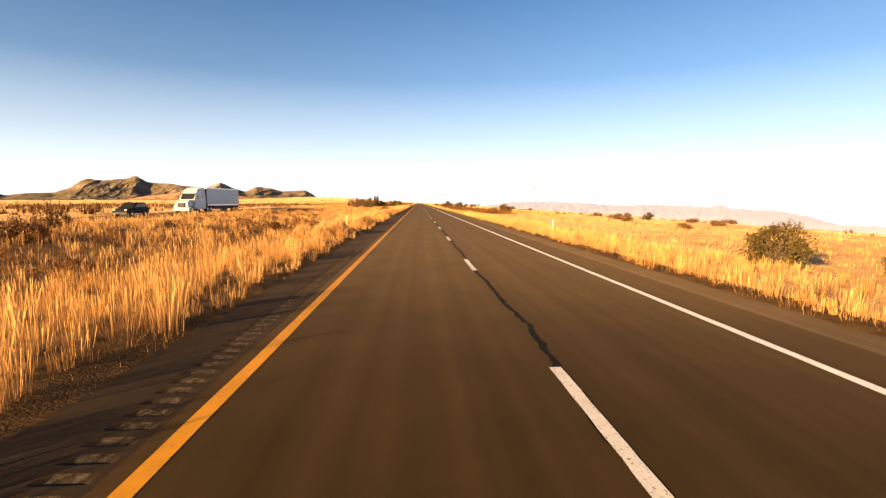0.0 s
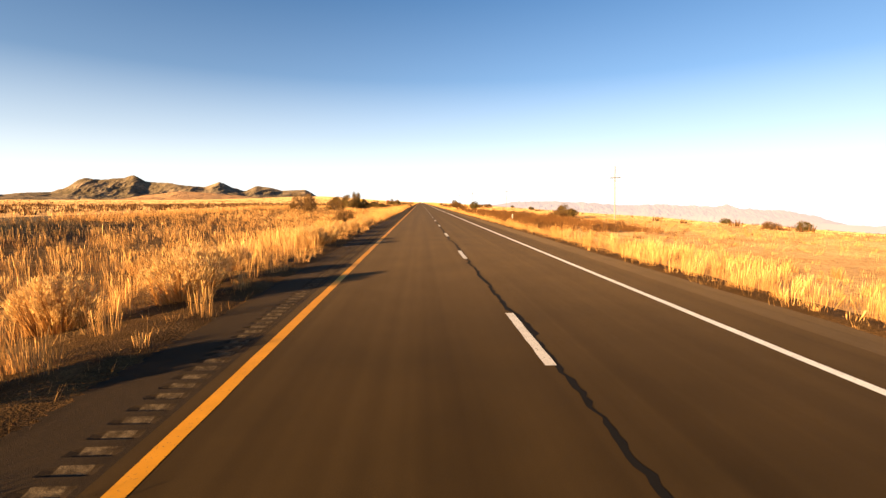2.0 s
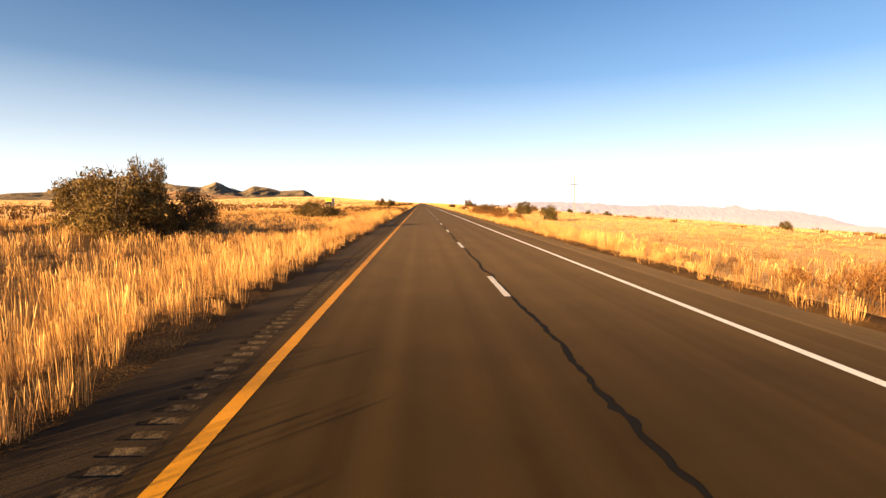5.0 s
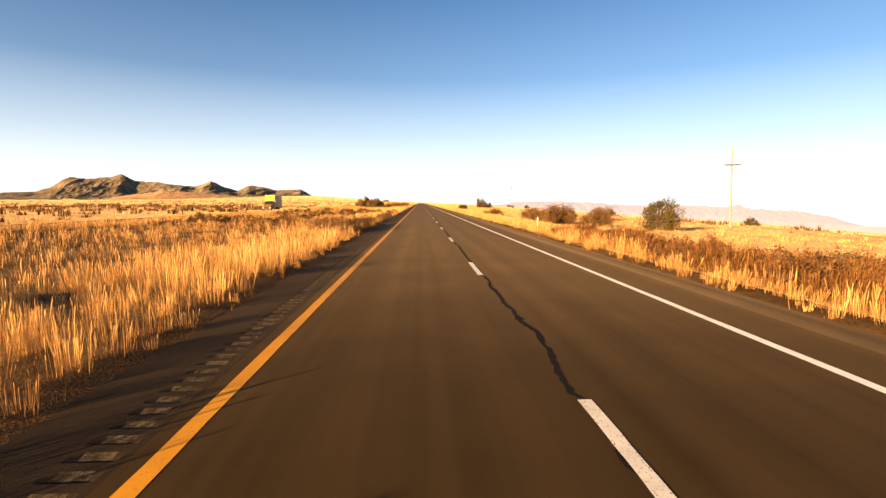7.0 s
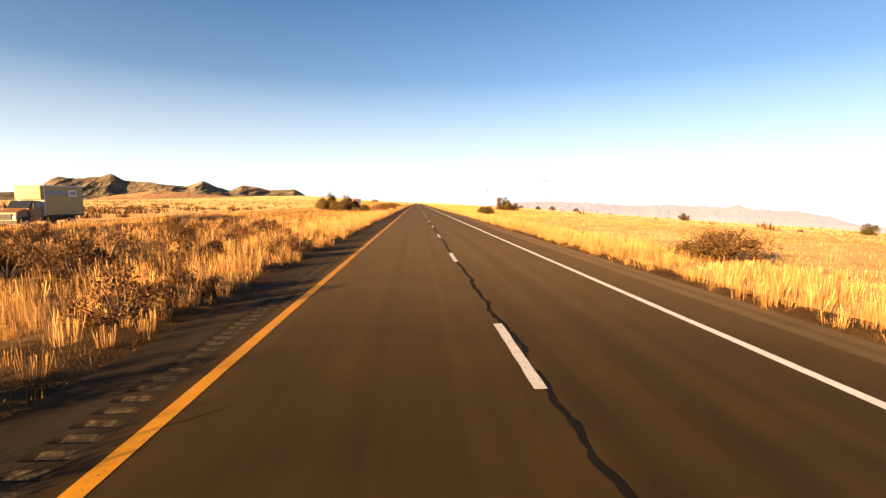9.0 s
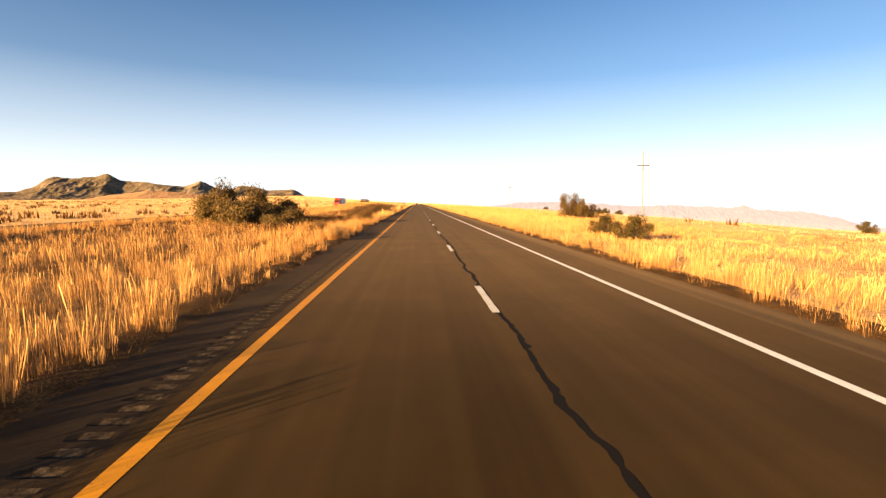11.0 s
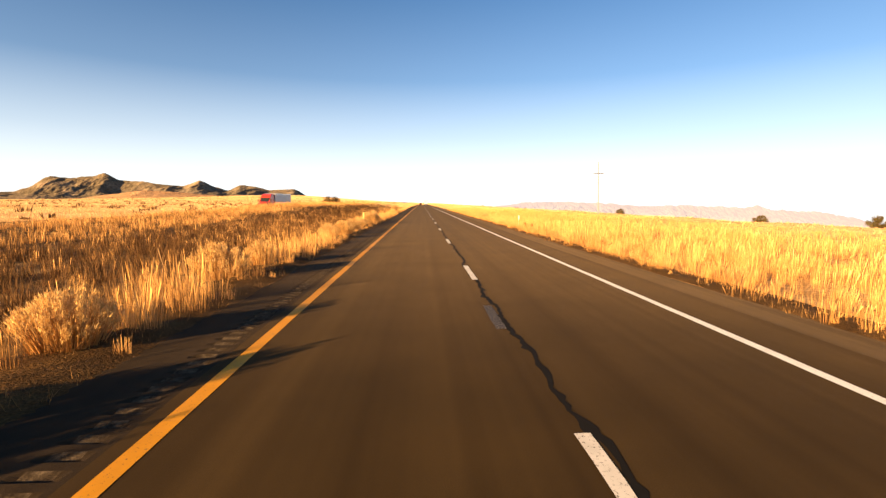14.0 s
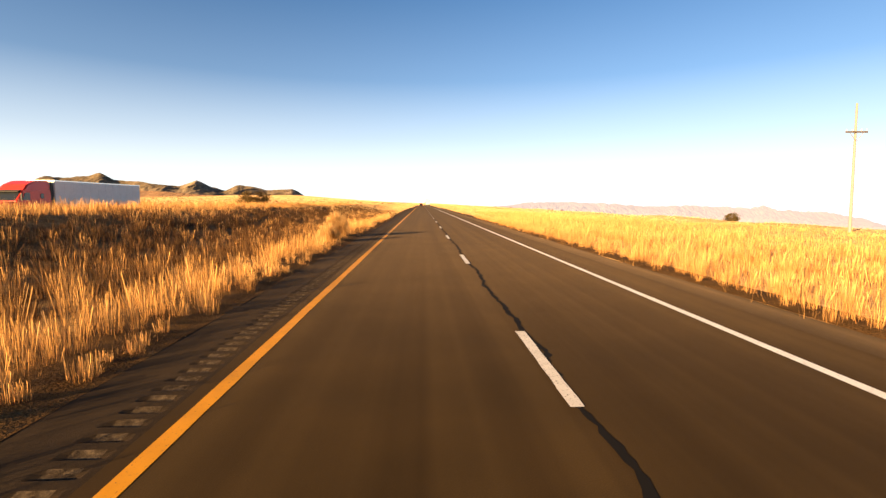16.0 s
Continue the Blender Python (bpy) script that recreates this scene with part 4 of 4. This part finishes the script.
# ---- power line poles ----
WOOD = plain("weathered_pole_wood", (0.25, 0.245, 0.24), 0.85, vary=0.3, scale=8)
ARMWOOD = plain("grey_crossarm_wood", (0.10, 0.085, 0.07), 0.9, vary=0.3, scale=8)
PORCELAIN = plain("insulator_porcelain", (0.5, 0.48, 0.45), 0.3)


def power_pole():
    ob = thing("utility_pole", "weathered wooden utility pole with one crossarm", "utility pole", "power line poles")
    bm = bmesh.new()
    limb(bm, [(0, 0, -0.8), (0, 0, 5), (0, 0, 11.5)], 0.15, 0.10, 10)
    part("pole", bm, WOOD, ob, smooth=True)
    part("crossarm", box(-1.35, 1.35, -0.19, -0.09, 8.9, 9.05, 0.01), ARMWOOD, ob)
    for s in (-1, 1):
        bm = bmesh.new()
        limb(bm, [(s * 0.08, -0.14, 8.2), (s * 0.85, -0.14, 8.92)], 0.03, 0.03, 6)
        part("brace", bm, GALV, ob)
    for x in (-1.25, -0.55, 0.55, 1.25):
        bm = bmesh.new()
        limb(bm, [(x, -0.14, 9.03), (x, -0.14, 9.1), (x, -0.14, 9.22)], 0.03, 0.05, 8)
        part("insulator", bm, PORCELAIN, ob)
    return ob


pole = power_pole()
for i, (x, y, tall) in enumerate(((41.3, 172.7, 1.04), (42.3, 310, 0.97), (43.4, 476, 1.2), (42.8, 606, 1.14))):
    m = pose(x, y, float(land(x, y)), 0, -1.8, 8) @ Matrix.Diagonal((1, 1, tall, 1))
    if i:
        copy_thing(pole, Matrix.Identity(4)).matrix_basis = m
    else:
        pole.matrix_basis = m

# ---- vehicles on the other carriageway ----
RUBBER = plain("tyre_rubber", (0.02, 0.02, 0.02), 0.85)
CHROME = plain("polished_metal", (0.6, 0.6, 0.6), 0.2, 1.0)
DARKGLASS = plain("tinted_vehicle_glass", (0.02, 0.025, 0.03), 0.06)
UNDER = plain("black_chassis", (0.025, 0.024, 0.023), 0.7)
WHITECAB = plain("white_truck_paint", (0.56, 0.56, 0.55), 0.35)
REDCAB = plain("red_truck_paint", (0.55, 0.035, 0.02), 0.3)
GREYBOX = plain("white_trailer_panel", (0.56, 0.56, 0.55), 0.45)
# the box's yellow in two tones: bright for the sunlit front
SUNLIT_YELLOW = plain("sunlit_yellow_paint", (0.80, 0.48, 0.03), 0.35)
ORANGECAB = plain("orange_cab_paint", (0.20, 0.085, 0.014), 0.4)
# the same yellow, darkened for the sides turned from the sun
SHADED_YELLOW = plain("shaded_yellow_panel", (0.33, 0.22, 0.06), 0.5)
NAVY = plain("dark_suv_paint", (0.009, 0.009, 0.011), 0.6)
NAVY.node_tree.nodes["Principled BSDF"].inputs["Specular IOR Level"].default_value = 0.2
LAMPCLEAR = plain("headlight_lens", (0.6, 0.6, 0.58), 0.1)
BLUEBAND = plain("grey_blue_lettering", (0.16, 0.19, 0.25), 0.5)
TAILRED = plain("red_lamp_lens", (0.45, 0.02, 0.015), 0.25)


def wheel(parent, x, y, r=0.5, w=0.28, out=1):
    t = part("wheel", drum(x - w / 2, x + w / 2, y, r, r, 22, 0.04), RUBBER, parent)
    part("rim", drum(x + out * (w / 2 - 0.03), x + out * (w / 2 + 0.012), y, r, r * 0.55, 16), CHROME, t)


def semi(label, paintwork):
    """An articulated lorry with a bonneted sleeper cab, its nose at y = 0 and its tail at y = 20."""
    ob = thing("semi_truck", label, "truck")
    part("hood", prism([(0.25, 0.75), (2.0, 0.75), (2.0, 2.05), (1.2, 1.98), (0.35, 1.75), (0.15, 1.3)], -1.05, 1.05, 0.08, 0.12), paintwork, ob)
    part("bumper", box(-1.2, 1.2, 0.0, 0.45, 0.35, 0.8, 0.06), paintwork, ob)
    part("grille", box(-0.5, 0.5, 0.02, 0.3, 0.85, 1.55, 0.03), UNDER, ob, "black radiator grille")
    part("cab", prism([(1.95, 0.6), (5.9, 0.6), (5.9, 3.2), (2.75, 3.0), (1.95, 2.02)], -1.22, 1.22, 0.06, 0.05), paintwork, ob)
    part("roof_fairing", prism([(2.75, 2.98), (5.9, 3.15), (5.9, 4.0), (4.3, 3.92), (3.3, 3.55)], -1.17, 1.17, 0.1, 0.1), paintwork, ob)
    part("windshield", prism([(2.0, 2.1), (2.1, 2.1), (2.75, 2.9), (2.62, 2.92)], -1.0, 1.0), DARKGLASS, ob)
    for s in (-1, 1):
        part("side_window", prism([(2.55, 2.15), (3.4, 2.15), (3.4, 2.8), (2.9, 2.8)], s * 1.2 - 0.02, s * 1.2 + 0.02), DARKGLASS, ob)
        part("sleeper_window", box(s * 1.2 - 0.02, s * 1.2 + 0.02, 4.6, 5.0, 2.3, 2.75, 0.02), DARKGLASS, ob)
        part("headlight", box(s * 0.82 - 0.18, s * 0.82 + 0.18, 0.08, 0.5, 0.95, 1.25, 0.05), LAMPCLEAR, ob)
        part("fender", prism([(0.35, 0.55), (0.5, 1.15), (1.3, 1.25), (1.95, 0.95), (1.95, 0.8), (1.75, 0.9), (1.3, 1.1), (0.7, 1.0), (0.55, 0.55)], s * 1.12 - 0.13, s * 1.12 + 0.13, 0.02), paintwork, ob)
        part("fuel_tank", prism([(3.2 + 1.0 * 0, 0.5), (4.9, 0.5), (4.9, 1.05), (3.2, 1.05)], s * 1.0 - 0.2, s * 1.0 + 0.2, 0.12), CHROME, ob)
        part("mirror", box(s * 1.45 - 0.08, s * 1.45 + 0.08, 2.15, 2.25, 2.1, 2.75, 0.03), UNDER, ob)
        door = part("cab_door", prism([(2.3, 0.95), (3.5, 0.95), (3.5, 2.08), (2.4, 2.08), (2.25, 1.9)], s * 1.215 - 0.012, s * 1.215 + 0.012, 0.01), paintwork, ob)
        part("handle", box(s * 1.235 - 0.02, s * 1.235 + 0.02, 3.28, 3.44, 1.75, 1.8, 0.01), UNDER, door, "black door handle")
        part("cab_step", box(s * 1.12 - 0.1, s * 1.12 + 0.1, 2.35, 3.2, 0.42, 0.58, 0.02), UNDER, ob, "black step below the door")
        part("side_fairing", prism([(5.85, 0.95), (6.25, 0.95), (6.2, 3.75), (5.85, 3.9)], s * 1.16 - 0.04, s * 1.16 + 0.04, 0.02), UNDER, ob, "dark gap fairing behind the sleeper")
        part("mud_flap", box(s * 1.0 - 0.28, s * 1.0 + 0.28, 19.5, 19.53, 0.2, 1.1), UNDER, ob)
        wheel(ob, s * 1.05, 1.15, out=s)
        for y in (6.3, 7.6, 17.6, 18.9):
            wheel(ob, s * 1.0, y, w=0.5, out=s)
        # added black sheet in place of the shadow and dark undercarriage below the box
        part("undershade_panel", box(s * 1.2 - 0.02, s * 1.2 + 0.02, 8.6, 16.7, 0.5, 1.12, 0.01), UNDER, ob, "black panel standing in for the shaded undercarriage below the trailer")
        part("landing_leg", box(s * 0.8 - 0.06, s * 0.8 + 0.06, 9.0, 9.14, 0.35, 1.15, 0.01), UNDER, ob)
    part("sun_visor", prism([(2.35, 2.86), (2.72, 2.98), (2.74, 3.06), (2.33, 2.94)], -1.05, 1.05, 0.01), UNDER, ob, "dark visor over the windshield")
    part("rear_door", box(-1.2, 1.2, 20.0, 20.03, 1.3, 3.95, 0.01), GREYBOX, ob, "white rear doors")
    part("rear_bar", box(-1.1, 1.1, 19.9, 20.0, 0.5, 0.62, 0.01), GALV, ob, "steel bar below the trailer's tail")
    for s in (-1, 1):
        part("tail_lamp", box(s * 1.05 - 0.12, s * 1.05 + 0.12, 20.0, 20.05, 1.14, 1.24, 0.01), TAILRED, ob)
    part("chassis", box(-0.5, 0.5, 1.0, 8.2, 0.7, 0.98, 0.02), UNDER, ob)
    tr = part("trailer_box", box(-1.28, 1.28, 6.3, 20.0, 1.15, 4.05, 0.04), GREYBOX, ob, "plain white panelled trailer box")
    part("bottom_rail", box(-1.30, 1.30, 6.28, 20.02, 1.1, 1.26, 0.01), CHROME, tr)
    part("top_rail", box(-1.30, 1.30, 6.28, 20.02, 3.96, 4.08, 0.01), CHROME, tr)
    for y in np.arange(7.5, 19.9, 1.22):
        part("panel_seam", box(-1.29, 1.29, y - 0.012, y + 0.012, 1.27, 3.95), GALV, tr)
    part("axle_frame", box(-0.6, 0.6, 16.6, 19.7, 0.6, 1.1, 0.02), UNDER, ob)
    return ob


def box_truck():
    """A moving van with a bonneted cab and a square box, its nose at y = 0 and its tail at y = 8.4."""
    ob = thing("box_truck", "yellow moving truck with a lettered side, driving beyond the median", "truck")
    part("hood", prism([(0.1, 0.7), (1.5, 0.7), (1.5, 1.75), (0.9, 1.68), (0.15, 1.4)], -1.0, 1.0, 0.08, 0.1), ORANGECAB, ob)
    part("cab", prism([(1.45, 0.6), (3.0, 0.6), (3.0, 2.5), (2.1, 2.5), (1.45, 1.7)], -1.1, 1.1, 0.06, 0.05), ORANGECAB, ob)
    part("bumper", box(-1.15, 1.15, -0.08, 0.25, 0.4, 0.72, 0.04), UNDER, ob)
    part("grille", box(-0.6, 0.6, 0.04, 0.16, 0.8, 1.3, 0.02), UNDER, ob)
    part("windshield", prism([(1.48, 1.82), (1.6, 1.82), (2.12, 2.5), (2.0, 2.52)], -0.95, 0.95), DARKGLASS, ob)
    b = part("cargo_box", box(-1.22, 1.22, 3.15, 8.4, 1.05, 4.0, 0.03), SHADED_YELLOW, ob, "yellow cargo box with a lettered band")
    part("attic", box(-1.22, 1.22, 2.75, 3.16, 2.62, 3.98, 0.05), SHADED_YELLOW, b, "yellow overhang above the cab")
    part("attic_front", box(-1.12, 1.12, 2.72, 2.75, 2.72, 3.9, 0.01), SUNLIT_YELLOW, b, "front panel in the sunlit tone of the yellow paint")
    part("corner_trim", box(-1.235, 1.235, 3.1, 3.2, 1.04, 4.01, 0.01), GREYBOX, b)
    part("bottom_rail", box(-1.235, 1.235, 3.14, 8.42, 0.98, 1.15, 0.01), UNDER, b)
    part("top_rail", box(-1.235, 1.235, 3.14, 8.42, 3.92, 4.02, 0.01), GREYBOX, b)
    for s in (-1, 1):
        for y0, y1 in ((3.25, 3.9), (3.96, 4.4), (4.46, 5.3), (5.36, 6.1)):
            part("lettering_bar", box(s * 1.222 - 0.006, s * 1.222 + 0.006, y0, y1, 3.05, 3.5), BLUEBAND, b)
        lp = part("logo_panel", box(s * 1.222 - 0.006, s * 1.222 + 0.006, 6.35, 7.45, 2.95, 3.6), GREYBOX, b)
        part("lettering_bar", box(s * 1.232 - 0.006, s * 1.232 + 0.006, 6.5, 7.3, 3.1, 3.42), BLUEBAND, lp)
        part("side_window", prism([(1.9, 1.85), (2.8, 1.85), (2.8, 2.4), (2.2, 2.4)], s * 1.08 - 0.02, s * 1.08 + 0.02), DARKGLASS, ob)
        part("headlight", box(s * 0.8 - 0.15, s * 0.8 + 0.15, 0.03, 0.3, 0.85, 1.15, 0.04), LAMPCLEAR, ob)
        part("mirror", box(s * 1.32 - 0.07, s * 1.32 + 0.07, 1.6, 1.7, 1.75, 2.3, 0.03), UNDER, ob)
        door = part("cab_door", box(s * 1.095 - 0.012, s * 1.095 + 0.012, 1.7, 2.9, 0.75, 1.8, 0.02), ORANGECAB, ob)
        part("handle", box(s * 1.115 - 0.02, s * 1.115 + 0.02, 2.65, 2.82, 1.5, 1.55, 0.01), UNDER, door, "black door handle")
        part("fender", prism([(0.35, 0.5), (0.5, 0.95), (0.95, 1.08), (1.45, 0.9), (1.5, 0.6), (1.42, 0.6), (1.3, 0.82), (0.95, 0.98), (0.6, 0.88), (0.47, 0.5)], s * 1.04 - 0.1, s * 1.04 + 0.1, 0.01), UNDER, ob, "black wheel arch")
        part("side_marker", box(s * 1.235 - 0.01, s * 1.235 + 0.01, 3.3, 3.4, 1.18, 1.24), TAILRED, ob)
        wheel(ob, s * 0.95, 0.95, 0.45, out=s)
        wheel(ob, s * 0.93, 6.7, 0.45, 0.48, out=s)
    part("chassis", box(-0.5, 0.5, 0.6, 8.1, 0.55, 1.0, 0.02), UNDER, ob)
    part("fuel_tank", box(-1.1, -0.7, 4.2, 5.6, 0.5, 0.95, 0.08), UNDER, ob)
    return ob


def suv():
    """A dark estate car, its nose at y = 0 and its tail at y = 4.7."""
    ob = thing("suv", "dark navy sport utility car ahead of a white truck", "car")
    part("body", prism([(0.05, 0.45), (4.65, 0.45), (4.7, 1.05), (4.55, 1.18), (1.5, 1.16), (0.2, 0.98), (0.0, 0.75)], -0.95, 0.95, 0.07, 0.05), NAVY, ob)
    cab = part("cabin", prism([(1.3, 1.12), (4.58, 1.12), (4.3, 1.75), (2.1, 1.76)], -0.88, 0.88, 0.07, 0.14), NAVY, ob)
    part("windshield", prism([(1.42, 1.2), (1.5, 1.2), (2.12, 1.7), (2.04, 1.7)], -0.68, 0.68), DARKGLASS, cab)
    part("rear_window", prism([(4.4, 1.2), (4.52, 1.22), (4.31, 1.66), (4.24, 1.66)], -0.65, 0.65), DARKGLASS, cab)
    part("bumper", box(-0.93, 0.93, -0.06, 0.25, 0.38, 0.62, 0.05), UNDER, ob)
    for s in (-1, 1):
        part("side_window", prism([(1.85, 1.2), (2.85, 1.2), (2.85, 1.62), (2.25, 1.62)], s * 0.84 - 0.03, s * 0.84 + 0.03), DARKGLASS, cab)
        part("side_window", prism([(2.95, 1.2), (4.1, 1.2), (4.0, 1.62), (2.95, 1.62)], s * 0.84 - 0.03, s * 0.84 + 0.03), DARKGLASS, cab)
        part("headlight", box(s * 0.7 - 0.15, s * 0.7 + 0.15, 0.02, 0.25, 0.78, 0.95, 0.04), LAMPCLEAR, ob)
        part("tail_lamp", box(s * 0.84 - 0.08, s * 0.84 + 0.08, 4.55, 4.72, 0.85, 1.12, 0.03), TAILRED, ob)
        part("mirror", box(s * 1.02 - 0.08, s * 1.02 + 0.08, 1.55, 1.7, 1.1, 1.28, 0.03), NAVY, ob)
        part("roof_rail", box(s * 0.68 - 0.02, s * 0.68 + 0.02, 2.2, 4.2, 1.76, 1.82, 0.01), UNDER, cab)
        for y in (1.6, 2.9):
            door = part("door", box(s * 0.945 - 0.01, s * 0.945 + 0.01, y, y + 1.22, 0.55, 1.08, 0.01), NAVY, ob)
            part("handle", box(s * 0.96 - 0.015, s * 0.96 + 0.015, y + 1.0, y + 1.16, 0.95, 0.99), UNDER, door)
        part("wheel_arch", prism([(0.42, 0.4), (0.5, 0.72), (0.9, 0.86), (1.3, 0.72), (1.38, 0.4), (1.3, 0.4), (1.2, 0.66), (0.9, 0.78), (0.6, 0.66), (0.5, 0.4)], s * 0.945 - 0.02, s * 0.945 + 0.02), UNDER, ob)
        for y in (0.9, 3.75):
            wheel(ob, s * 0.84, y, 0.36, 0.24, out=s)
    return ob


def park(ob, x, y):
    ob.matrix_basis = pose(x, y, other_road(y) + 0.02)


park(semi("white semi truck with a plain white trailer, beyond the median", WHITECAB), -38.2, 74.5)
dark_car = suv()
park(dark_car, -37.9, 59.0)
park(box_truck(), -38.2, 358.9)
park(semi("red semi truck with a white trailer, beyond the median", REDCAB), -38.2, 600.0)

ahead = semi("white semi truck seen from behind, far ahead on the highway", WHITECAB)
ahead.matrix_basis = pose(1.9, 850, 0.0, 0, 0, 180)
car_ahead = copy_thing(dark_car, pose(-2.0, 872, 0.0, 0, 0, 180))
tagged(car_ahead, "dark sport utility car far ahead on the highway")

# a pale rock on the right verge
rnd = random.Random(3)
bm = bmesh.new()
bmesh.ops.create_icosphere(bm, subdivisions=2, radius=0.16)
for v in bm.verts:
    v.co *= rnd.uniform(0.82, 1.12)
    v.co.z *= 0.75
rock = part("pale_rock", bm, plain("pale_rock_face", (0.55, 0.48, 0.40), 0.9, vary=0.3, scale=9))
tagged(rock, "small pale rock lying beside the gravel shoulder", "rock")
rock.matrix_basis = pose(8.7, 468, float(land(8.7, 468)) + 0.09, 0, 0, 30)

# ---- lane dashes, one by one ----
DASH, GAP0 = 3.05, 3.06
dash_mesh = None
for k in range(-2, 90):
    y = GAP0 + 12.192 * k
    if dash_mesh is None:
        v, f = [], []
        rr = random.Random(9)
        for i in range(13):
            yy = DASH * i / 12
            v += [(-0.08 + rr.uniform(-0.006, 0.006), yy, 0.0), (0.08 + rr.uniform(-0.006, 0.006), yy, 0.0)]
        for i in range(12):
            f.append((2 * i, 2 * i + 1, 2 * i + 3, 2 * i + 2))
        dash_mesh = mesh_of("lane_dash", v, f, DASH_PAINT)
    d = new("lane_dash", dash_mesh)
    d.location = (0.0, y, 0.007)
    d.parent = road
